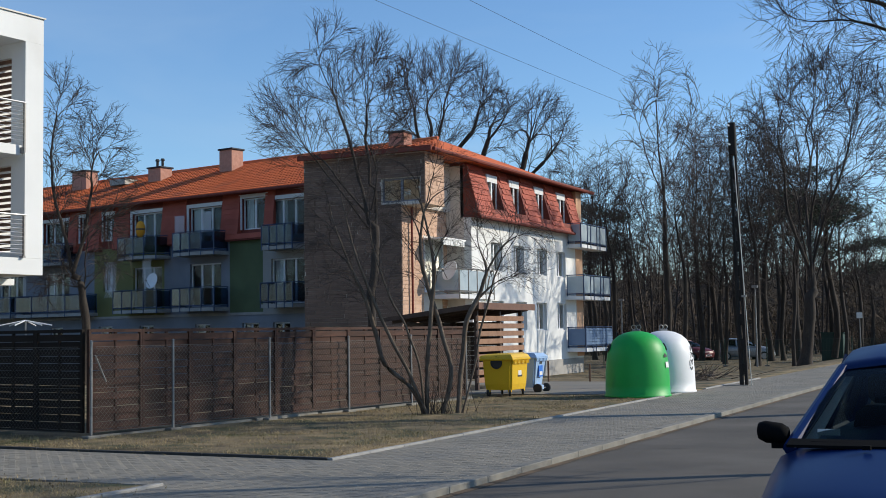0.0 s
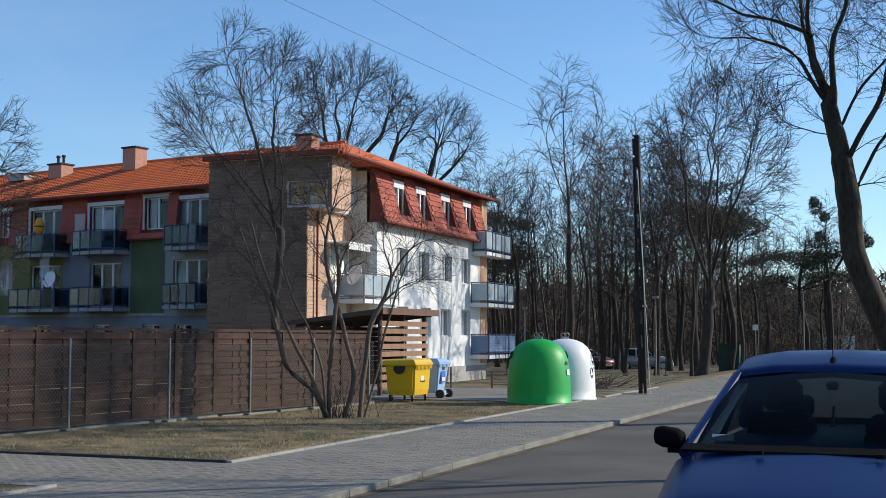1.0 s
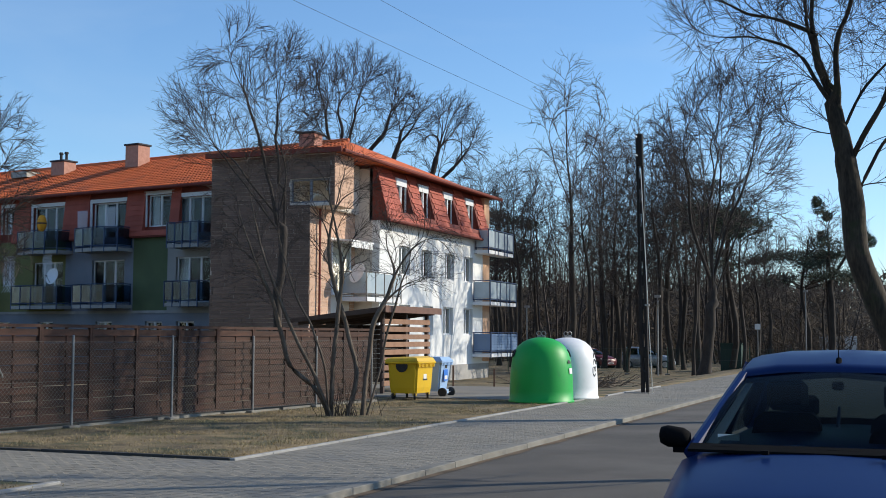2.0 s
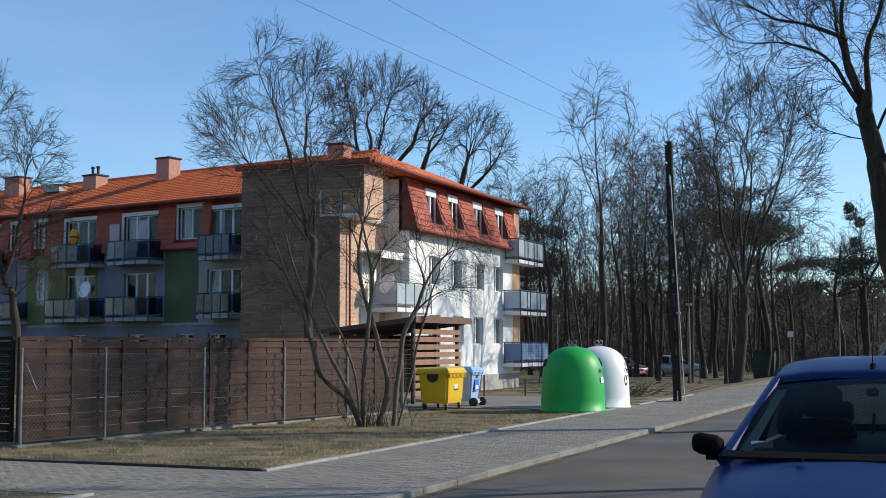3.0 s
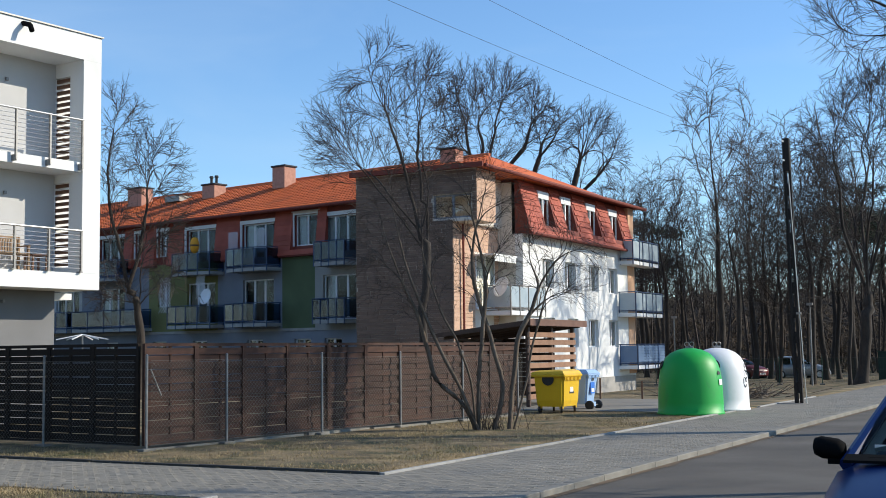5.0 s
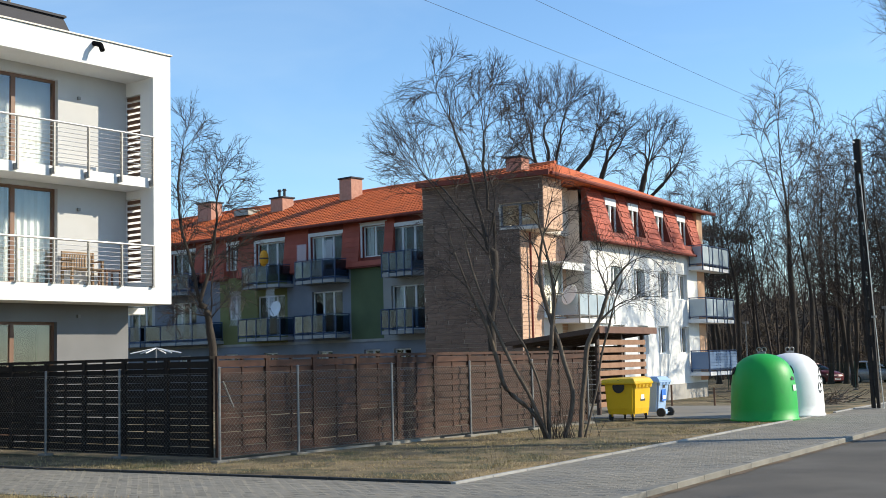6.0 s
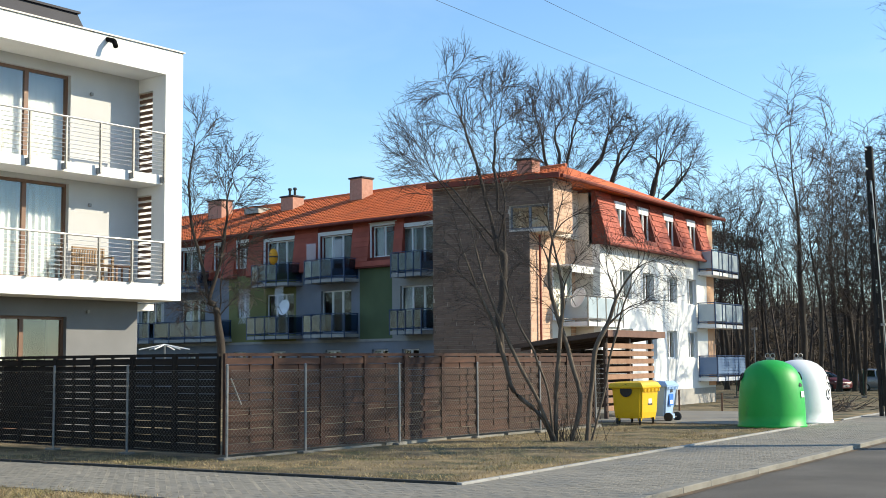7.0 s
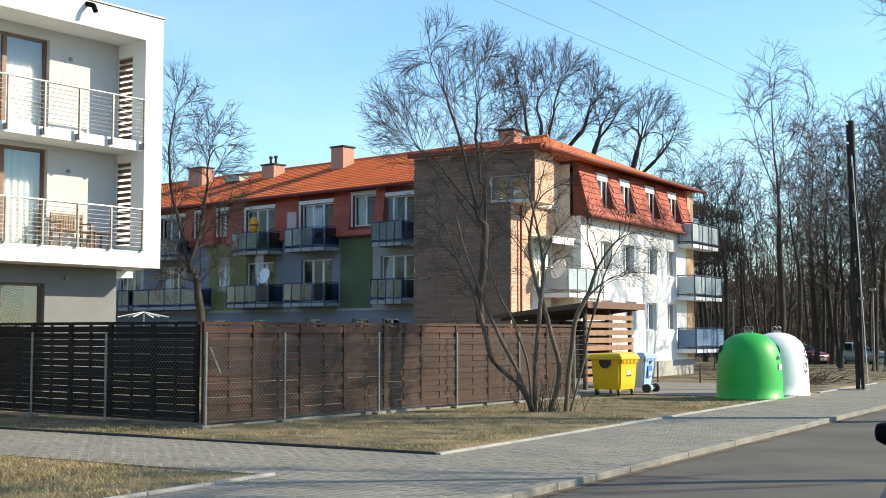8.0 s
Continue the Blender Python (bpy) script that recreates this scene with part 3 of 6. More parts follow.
# hipped roof over the wing
rz = 10.25
rv = [(-4.5, -0.4, 9.03), (15.0, -0.55, 9.08), (15.0, 10, 9.08), (-4.5, 5.9, 9.03), (1.3, 4.4, rz), (11.5, 6.0, 9.75)]
link("wing_roof", rv, [(0, 1, 5, 4), (1, 2, 5), (2, 3, 4, 5), (3, 0, 4), (0, 3, 2, 1)], ROOF_TILE, house, "orange tiled hipped roof")
pv, pf = pantiles(-0.4, 5.9, -4.55, 9.04, 1.3, rz + 0.03, clip=lambda x, t: -0.3 + 4.7 * t < x < 5.9 - 1.5 * t)
tagged(link("roof_tiles", [(y, x, z) for x, y, z in pv], [f[::-1] for f in pf], ROOF_TILE, house), kind="stuff")
part("eave_trim", cube(-4.66, -4.57, -0.42, 5.9, 8.96, 9.16), RED_TRIM, house)
g = bmesh.new()
rod(g, (-4.5, -0.47, 9.02), (-0.3, -0.46, 9.02), 0.08, sides=8)
part("gutter", g, RED_TRIM, house)
chimney(house, -1.4, 2.5, 0.75, 0.75, 9.0, 10.35)
d = bmesh.new()
lathe(d, [(0.02, 0.0), (0.2, 0.02), (0.38, 0.08), (0.45, 0.13), (0.44, 0.15), (0.02, 0.06)], 20)
dish_proto = part("satellite_dish", d, WHITE_PLASTIC)
tagged(dish_proto, "white satellite dish fixed to the balcony", "satellite dish", group="satellite dishes")
dish_proto.matrix_world = pose(-22.6, 47.2, 4.2, 70, 0, -25)
arm = rod(bmesh.new(), (0, -0.4, 0.1), (0, -0.1, 0.5), 0.015)
rod(arm, (0, -0.1, 0.44), (0, -0.1, 0.56), 0.04)
rod(arm, (0, 0, 0), (0, 0.0, -0.3), 0.03)
part("feed_arm", arm, GALV, dish_proto)

# long front; its own x runs to the right along the front (0 at the wing), y into the house
front = thing("apartment_building", "long apartment house front with balconies, red mansard and orange roof", "building", pose(-34.06, 53.2, 0, 0, 0, -10))
FRONT_END = -36.0
doors = []
for s in (11.4, 6.75, 0.7, 19.5, 24.0, 29.0):          # balcony bays, measured from the wing
    doors += [(-s - 1.25, -s + 1.25, 6.2, 8.6), (-s - 1.2, -s + 1.2, 3.25, 5.55)]
small = [(-3.95, -2.25, 7.17, 8.82), (-3.6, -2.15, 4.3, 5.7), (-15.2, -14.2, 7.2, 8.7), (-15.2, -14.2, 4.3, 5.7), (-17.3, -16.6, 7.2, 8.7)]
low = [(-s - 0.6, -s + 0.6, 1.6, 2.3) for s in (1.2, 3.4, 7.0, 11.5, 15, 19.5)]
bands = [(-2.48, 6.0, SHADE_GREY), (-4.9, -2.48, GREEN_RENDER), (-10.0, -4.9, BLUE_GREY), (-16.0, -10.0, OLIVE_RENDER), (-22.5, -16.0, BLUE_GREY), (FRONT_END, -22.5, GREY_RENDER)]
for x0, x1, colour in bands:
    hs = [h for h in doors + small if h[0] > x0 and h[1] < x1 and h[3] < 6.7]
    w = part("front_wall", pierced(bmesh.new(), x0, x1, 2.8, 6.75, 0.35, hs), colour, front)
part("ground_floor_wall", pierced(bmesh.new(), FRONT_END, 6, -0.8, 2.8, 0.35, low), BLUE_GREY, front)
part("band", cube(FRONT_END, 6, -0.05, 0.0, 2.72, 2.86), CONCRETE, front)
ups = [h for h in doors + small if h[2] > 6]
part("upper_wall", pierced(bmesh.new(), FRONT_END, 6, 6.753, 9.2, 0.35, [(h[0], h[1], max(h[2], 6.753), h[3]) for h in ups]), RED_TRIM, front)
for h in doors + small + low:
    window(front, Matrix.Translation((h[0], 0.14, h[2])), h[1] - h[0], h[3] - h[2], 3 if h[1] - h[0] > 2 else 2, curtain=random.choice((0, 0, 0.3, 0.35)), surround=0.2 if h[2] > 6 else 0)
# sloped red tile panels between the bays
edges = sorted([(-5.35, -4.05), (-2.2, -1.55), (-10.05, -8.15), (-14.1, -12.8), (-16.5, -15.3), (-18.2, -17.4), (-22.6, -20.9), (-27.6, -25.4)])
for x0, x1 in edges + [(-4.05, -2.2)]:
    zt = 7.05 if (x0, x1) == (-4.05, -2.2) else 9.15
    n_ = int((zt - 6.7) / 0.27)
    panel = part("tile_panel", cube(x0, x1, -0.28, 0.0, 6.62, 6.7), RED_TRIM, front)
    for k in range(n_):
        za, zb = 6.7 + k * 0.27, 6.7 + (k + 1) * 0.27
        ya, yb = -0.3 + 0.28 * (za - 6.7) / 2.5, -0.3 + 0.28 * (zb - 6.7) / 2.5
        p = bmesh.new()
        loft(p, [[(x0, ya - 0.025, za), (x1, ya - 0.025, za), (x1, 0.0, za), (x0, 0.0, za)], [(x0, yb, zb), (x1, yb, zb), (x1, 0.0, zb), (x0, 0.0, zb)]])
        part("shingle_band", p, RED_TILE, panel)
for s0, s1, z, bow in ((8.1, 4.95, 6.1, 0.25), (12.6, 9.45, 6.1, 0.25), (1.5, -0.6, 6.12, 0.0), (8.2, 4.95, 3.15, 0.2), (13.0, 9.4, 3.15, 0.2), (1.6, -0.6, 3.2, 0.0), (21.5, 17.6, 6.1, 0.2), (22, 15.7, 3.1, 0.0), (26.2, 22.5, 6.1, 0.2), (26.2, 22.5, 3.1, 0.2)):
    balcony(front, pose(-s0, 0, z), s0 - s1, 1.1, FROSTED_BLUE, bow, BLUE_STEEL, 5)
# trellises on balconies
def trellis(parent, x, y, z, w, h):
    t = bmesh.new()
    for i in range(-6, 8):
        for sgn in (1, -1):
            pts = []
            for k in range(21):
                q = Vector((i * w / 5 + k / 20 * h, k / 20 * h * sgn + (0 if sgn > 0 else h)))
                if -0.001 <= q.x <= w:
                    pts.append(q)
            if len(pts) > 1:
                rod(t, (x + pts[0].x, y, z + pts[0].y), (x + pts[-1].x, y, z + pts[-1].y), 0.02, sides=4)
    return tagged(part("trellis", t, FRAME_WHITE, parent), "diamond trellis on a balcony", kind="stuff")


trellis(front, -8.05, -1.0, 6.9, 0.8, 1.2)
trellis(front, -5.9, -1.0, 6.9, 0.7, 1.3)
trellis(front, -13.9, -1.0, 3.9, 1.1, 2.0)
trellis(front, -10.7, -1.0, 4.6, 0.8, 1.4)
# roof of the long front
RIDGE_Y, RIDGE_Z = 5.2, 11.65
rv = [(FRONT_END, -0.55, 9.12), (10, -0.55, 9.12), (5, RIDGE_Y, RIDGE_Z), (FRONT_END, RIDGE_Y, RIDGE_Z), (FRONT_END, 11, 9.12), (10, 11, 9.12)]
link("front_roof", rv, [(0, 1, 2, 3), (3, 2, 5, 4), (0, 3, 4), (1, 5, 2), (0, 4, 5, 1)], ROOF_TILE, front, "orange clay tile roof")
pv, pf = pantiles(FRONT_END, 10, -0.6, 9.14, RIDGE_Y, RIDGE_Z + 0.03, clip=lambda x, t: x < 9.9 - 5 * t)
tagged(link("roof_tiles", pv, pf, ROOF_TILE, front), kind="stuff")
rt = bmesh.new()
x = FRONT_END
while x < 4.9:
    rod(rt, (x, RIDGE_Y, RIDGE_Z + 0.05), (x + 0.4, RIDGE_Y, RIDGE_Z + 0.05), 0.13, 0.11, 8)
    x += 0.38
tagged(part("ridge_tiles", rt, ROOF_TILE, front), kind="stuff")
g = bmesh.new()
rod(g, (FRONT_END, -0.62, 9.1), (6.5, -0.62, 9.1), 0.08)
part("gutter", g, RED_TRIM, front)
chimney(front, -9.4, 3.6, 1.0, 0.9, 10.3, 12.3)
chimney(front, -15.3, 3.4, 1.1, 0.9, 10.3, 11.75, 2)
chimney(front, -22.8, 3.6, 1.4, 0.9, 10.3, 12.2)
part("roof_window", cube(-18.6, -17.2, 3.2, 4.6, 11.0, 11.35), GALV, front)
part("front_back_wall", cube(FRONT_END, 6, 10.4, 10.7, -0.8, 9.1), GREY_RENDER, front)
# unseen end wall inside the wing, added to keep sun out of the rooms
part("front_right_wall", cube(5.7, 6, 0.36, 10.39, -0.8, 9.05), GREY_RENDER, front)
part("front_end_wall", cube(FRONT_END, FRONT_END + 0.3, 0.36, 10.4, -0.8, 9.1), GREY_RENDER, front)
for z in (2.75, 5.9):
    part("floor_slab", cube(FRONT_END + 0.3, 6, 0.36, 10.3, z, z + 0.2), ROOM_DARK, front)
part("inner_wall", cube(FRONT_END + 0.3, 6, 3.5, 3.6, -0.8, 9.0), ROOM_DARK, front)
d2 = copy_thing(dish_proto, front.matrix_world @ pose(-9.35, -1.35, 4.65, 75, 0, 0))
toy = thing("hanging_lantern", "orange balloon-like decoration hung on a balcony", "decoration", front.matrix_world @ pose(-10.45, -1.3, 7.1) @ Matrix.Diagonal((0.75, 0.75, 0.8, 1)))
b = bmesh.new()
lathe(b, [(0.05, 0.0), (0.22, 0.08), (0.33, 0.35), (0.34, 0.6), (0.3, 0.85), (0.2, 1.05), (0.05, 1.13)], 20)
part("shade", b, ORANGE_TOY, toy, smooth=True)
part("band", lathe(bmesh.new(), [(0.345, 0.5), (0.35, 0.55), (0.345, 0.6)], 20), DARK_WOOD, toy)
part("cord", rod(bmesh.new(), (0, 0, 1.1), (0, 0, 1.5), 0.01, sides=5), INK, toy)


# ---- modern white house ----
villa = thing("modern_house", "modern white house with framed balconies and steel rails", "building", pose(-21.99, 22.9, 0, 0, 0, 84.5))
VL = -13.0
BACK = 1.05
part("parapet", cube(VL, 0, 0, BACK + 0.3, 8.85, 9.48), WHITE_RENDER, villa)
part("parapet_flashing", cube(VL, 0.04, -0.04, BACK + 0.34, 9.483, 9.52), GALV, villa)
part("base_slab", cube(VL, 0, 0, BACK + 0.3, 3.18, 3.58), WHITE_RENDER, villa)
part("mid_slab", cube(VL, -0.552, 0.06, BACK, 6.06, 6.3), WHITE_RENDER, villa)
jamb = bmesh.new()
box(jamb, -0.55, 0, 0, 0.5, 3.582, 8.848)
for za, zb in ((3.582, 3.75), (5.85, 6.4), (8.5, 8.848)):
    box(jamb, -0.55, 0, 0.5, BACK + 0.3, za, zb)
for za, zb in ((3.75, 5.85), (6.4, 8.5)):
    box(jamb, -0.55, 0, BACK + 0.02, BACK + 0.3, za, zb)
bmesh.ops.remove_doubles(jamb, verts=jamb.verts, dist=0.0005)
part("end_wall", jamb, WHITE_RENDER, villa)
for za, zb in ((3.75, 5.85), (6.4, 8.5)):
    z = za + 0.04
    while z < zb - 0.05:
        sl = bmesh.new()
        box(sl, -0.5, -0.44, 0.5, BACK + 0.02, z, z + 0.085)
        part("louvre", sl, FRAME_BROWN, villa)
        z += 0.15
back_holes = [(-4.9, -2.6, 3.62, 5.95), (-4.9, -2.6, 6.33, 8.6), (-9.5, -7, 3.62, 5.95), (-9.5, -7, 6.33, 8.6)]
part("back_wall", pierced(bmesh.new(), VL, -0.55, 3.582, 8.85, 0.25, back_holes), GREY_RENDER, villa).matrix_local = pose(0, BACK, 0)
ground_holes = [(-4.9, -2.6, 0.15, 2.75), (-9.5, -7, 0.15, 2.75)]
part("ground_wall", pierced(bmesh.new(), VL, -0.5, -0.2, 3.178, 0.25, ground_holes), VILLA_BASE_SHADE, villa).matrix_local = pose(0, BACK, 0)
part("side_wall", cube(-0.75, -0.5, BACK + 0.252, 11, -0.2, 8.84), WHITE_RENDER, villa)
part("rear_wall", cube(VL, -0.752, 10.7, 11, -0.2, 8.84), WHITE_RENDER, villa)
part("left_wall", cube(VL, VL + 0.3, BACK + 0.26, 10.69, -0.2, 8.84), WHITE_RENDER, villa)
part("roof_slab", cube(VL, -0.5, BACK + 0.31, 11, 8.85, 9.1), ROOF_GREY, villa)
part("penthouse_roof", loft(bmesh.new(), [[(VL, 1.36, 9.102), (-1.45, 1.36, 9.102), (-1.45, 8, 9.102), (VL, 8, 9.102)], [(VL, 1.75, 10.4), (-1.95, 1.75, 10.4), (-1.95, 7, 10.4), (VL, 7, 10.4)]]), ROOF_GREY, villa, "dark sloped roof superstructure")
part("roof_edge", cube(VL, -1.9, 1.68, 7.1, 10.403, 10.46), ROOF_GREY, villa)
for x in (-3.4, -5.0, -7.2):
    part("roof_vent", rod(bmesh.new(), (x, 1.9, 10.45), (x, 1.9, 10.6), 0.05), GALV, villa)
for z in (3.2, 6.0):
    part("floor_slab", cube(VL + 0.3, -0.76, BACK + 0.26, 10.6, z, z + 0.25), ROOM_DARK, villa)
part("inner_wall", cube(VL + 0.3, -0.76, 4.5, 4.6, -0.1, 8.8), ROOM_DARK, villa)
# top-floor windows: a flat pale sheet stands in for the reflected sky
for h in back_holes + ground_holes:
    window(villa, Matrix.Translation((h[0], BACK + 0.12, h[2])), h[1] - h[0], h[3] - h[2], 2, FRAME_BROWN, 0.09, curtain=1.0 if h[2] > 3 else 0.35, fold=0.003 if h[2] > 6 else 0.025, glazing=VILLA_PANE)
for zf in (3.58, 6.3):
    rail = bmesh.new()
    rod(rail, (VL, -0.06, zf + 1.02), (-0.58, -0.06, zf + 1.02), 0.026)
    part("top_rail", rail, STEEL, villa)
    for k in range(9):
        part("rail_bar", rod(bmesh.new(), (VL, -0.06, zf + 0.1 + k * 0.1), (-0.58, -0.06, zf + 0.1 + k * 0.1), 0.008, sides=6), STEEL, villa)
    x = -0.62
    while x > VL:
        p = cube(x - 0.02, x + 0.02, -0.09, -0.03, zf - 0.18 if zf > 5 else zf + 0.02, zf + 1.0)
        if zf > 5:
            box(p, x - 0.035, x + 0.035, -0.06, 0.07, zf - 0.2, zf - 0.06)
        else:
            box(p, x - 0.04, x + 0.04, -0.09, 0.05, zf + 0.002, zf + 0.03)
        part("rail_post", p, GALV, villa)
        x -= 0.96
sp = bmesh.new()
rod(sp, (-2.35, 0.02, 9.38), (-2.35, -0.25, 9.3), 0.06)
rod(sp, (-2.35, -0.25, 9.3), (-2.35, -0.33, 9.14), 0.06)
part("water_spout", sp, CAR_BLACK, villa, "dark rain water spout")
sb = cube(-0.5, 0.15, 1.2, 3.2, 2.98, 3.14)
part("side_ledge", sb, WHITE_RENDER, villa)
for z in (8.2, 5.45, 2.85):
    part("wall_lamp", cube(-2.06, -1.98, BACK - 0.07, BACK - 0.002, z, z + 0.08, 0.01), GALV, villa)
bench = thing("garden_bench", "wooden slatted garden bench on the balcony", "bench", villa.matrix_world @ pose(-2.6, 0.62, 3.585) @ Matrix.Diagonal((0.8, 1, 1, 1)))
for i in range(3):
    part("seat_slat", cube(0, 1.15, -0.12 + i * 0.13, 0.0 + i * 0.13, 0.4, 0.43, 0.004), BENCH_WOOD, bench)
for x in (0.0, 1.09):
    part("leg", cube(x, x + 0.06, -0.13, -0.07, 0, 0.6), BENCH_WOOD, bench)
    part("leg", cube(x, x + 0.06, 0.24, 0.3, 0, 0.85), BENCH_WOOD, bench)
    part("armrest", cube(x - 0.01, x + 0.07, -0.14, 0.25, 0.6, 0.63), BENCH_WOOD, bench)
part("top_rail", cube(0.06, 1.09, 0.25, 0.29, 0.78, 0.85), BENCH_WOOD, bench)
for i in range(11):
    part("back_slat", cube(0.09 + i * 0.092, 0.14 + i * 0.092, 0.26, 0.28, 0.44, 0.78), BENCH_WOOD, bench)

stand = thing("side_table", "low dark wooden table beside the balcony bench", "table", villa.matrix_world @ pose(-1.6, 0.5, 3.585))
part("tabletop", cube(0, 0.5, 0, 0.4, 0.4, 0.43, 0.006), FRAME_BROWN, stand)
for x in (0.03, 0.43):
    for y in (0.03, 0.33):
        part("leg", cube(x, x + 0.04, y, y + 0.04, 0, 0.398), FRAME_BROWN, stand)


# ---- fences ----
def slat_fence(name, label, m, length, panel_w, material, post_material, gap, height=1.78, weave=0.012, mid=True):
    """Panels of horizontal slats between posts; its x runs along the fence, y = 0 is its near face."""
    f = thing(name, label, "fence", m)
    n = round(length / panel_w)
    w = length / n
    step = 0.123
    slat = None
    for i in range(n):
        fr = bmesh.new()
        x = i * w
        box(fr, x, x + 0.05, -0.03, 0.03, 0.06, height)
        box(fr, x + w - 0.05, x + w - 0.004, -0.03, 0.03, 0.06, height)
        box(fr, x + 0.05, x + w - 0.05, -0.032, 0.032, height - 0.05, height + 0.005)
        box(fr, x + 0.05, x + w - 0.05, -0.032, 0.032, 0.06, 0.1)
        part("panel_frame", fr, material, f)
        if mid:
            part("batten", cube(x + w / 2 - 0.02, x + w / 2 + 0.02, -0.024, 0.024, 0.1, height - 0.05), material, f)
        k = 0
        z = 0.11
        while z + step < height - 0.04:
            if slat is None:
                b = bmesh.new()
                nn = 6
                h = step - gap
                secs = []
                for q in range(nn + 1):
                    xx = 0.05 + (w - 0.1) * q / nn
                    yy = weave * math.cos(2 * math.pi * q / nn)
                    secs.append([(xx, yy - 0.007, 0), (xx, yy - 0.007, h), (xx, yy + 0.007, h), (xx, yy + 0.007, 0)])
                loft(b, secs)
                slat = part("slat", b, material, f)
                slat.matrix_local = pose(x, -0.014, z)
            else:
                repeat(slat, pose(x + random.uniform(-0.003, 0.003), -0.014 if k % 2 == 0 else 0.012, z + random.uniform(-0.004, 0.004), 0, random.uniform(-0.25, 0.25), 0), f)
            z += step
            k += 1
    return f


FX, FY = -14.47, 16.13
F_LEN = math.hypot(-13.13 - FX, 28.1 - FY)
F_TURN = math.degrees(math.atan2(28.1 - FY, -13.13 - FX))
slat_fence("wooden_fence", "weathered brown woven-slat garden fence panels behind wire mesh", pose(FX, FY, 0, 0, 0, F_TURN), F_LEN, 1.2, FENCE_BROWN, GALV, 0.006)
slat_fence("wooden_fence", "dark slatted garden fence with narrow gaps, shade in its colour", pose(FX - 12.9 * math.cos(radians(5.5)), FY + 12.9 * math.sin(radians(5.5)), 0, 0, 0, -5.5), 12.8, 1.2, FENCE_SHADED, GALV, 0.009, weave=0.008)


def mesh_fence(label, m, length, posts, height=1.5, steel=None):
    f = thing("wire_mesh_fence", label, "fence", m)
    for x in posts:
        p = rod(bmesh.new(), (x, -0.06, -0.1), (x, -0.06, height + 0.08), 0.024)
        rod(p, (x, -0.06, height + 0.08), (x, -0.06, height + 0.1), 0.03, 0.012)
        part("post", p, steel or GALV, f)
        part("footing", cube(x - 0.14, x + 0.14, -0.15, 0.03, -0.1, 0.03, 0.015), KERB_ROAD, f)
    sv, sf = [], []
    step = 0.085
    i = -int(height / step)
    while i * step < length:
        for sgn in (1, -1):
            a0, a1 = i * step, i * step + height
            za, zb = (0.06, height) if sgn > 0 else (height, 0.06)
            t0, t1 = max(0, -a0 / height), min(1, (length - a0) / height)
            if t1 > t0:
                p, q = (a0 + t0 * height, za + (zb - za) * t0), (a0 + t1 * height, za + (zb - za) * t1)
                b = len(sv)
                for (x, z) in (p, q):
                    for dx, dy in ((-0.0028, 0), (0.0028, 0), (0, 0.0035)):
                        sv.append((x + dx, -0.05 + dy + 0.002 * sgn, z))
                sf += [(b, b + 1, b + 4, b + 3), (b + 1, b + 2, b + 5, b + 4), (b + 2, b, b + 3, b + 5)]
        i += 1
    tagged(link("mesh", sv, sf, steel or WIRE, f), kind="stuff")
    w = bmesh.new()
    for z in (0.08, 0.8, height - 0.01):
        rod(w, (0, -0.055, z), (length, -0.055, z), 0.003, sides=5)
    part("tension_wire", w, WIRE, f)
    return f


mesh_fence("galvanised wire mesh fence on thin steel posts", pose(FX + 0.12, FY, 0, 0, 0, F_TURN), F_LEN, [-0.1, 1.78, 4.41, 6.99, 9.38, 11.8])
mf2 = mesh_fence("galvanised wire mesh fence on thin steel posts", pose(FX - 12.9 * math.cos(radians(5.5)), FY + 12.9 * math.sin(radians(5.5)) - 0.08, 0, 0, 0, -5.5), 12.8, [12.8 - 2.3, 12.8 - 4.5, 12.8 - 6.7, 12.8 - 8.9])
mesh_fence("dark green wire mesh fence at the edge of the wood", pose(-26, 69, -0.5, 0, 0, 12), 19, [0.2 + 2.3 * i for i in range(9)], 1.45, GREEN_MESH)
brace = rod(bmesh.new(), (FX + 0.14, FY + 0.02, 1.35), (FX + 0.2, FY + 0.22, 0.9), 0.014)
tagged(part("fence_brace", brace, GALV), "leaning steel brace of the corner fence post", "fence brace")
plinth = thing("fence_plinth", "low concrete footing boards under the mesh fence", "footing")
for i in range(6):
    a = i * 2.05
    ob = part("board", cube(a, a + 1.9, -0.12, -0.07, -0.08, 0.022 + 0.012 * (i % 3)), KERB_ROAD, plinth)
    ob.matrix_local = pose(FX, FY, 0, 0, 0, F_TURN)

# parasol tips behind the dark fence
parasol = thing("parasol", "white folded parasol ribs behind the fence", "parasol", pose(-18.0, 18.3, 0))
part("pole", rod(bmesh.new(), (0, 0, -0.02), (0, 0, 2.0), 0.02), GALV, parasol)
for a in range(6):
    c, s = math.cos(a * math.pi / 3 + 0.9), math.sin(a * math.pi / 3 + 0.9)
    part("rib", rod(bmesh.new(), (0, 0, 2.0), (0.5 * c, 0.5 * s, 1.9), 0.014, sides=5), PAPER, parasol)

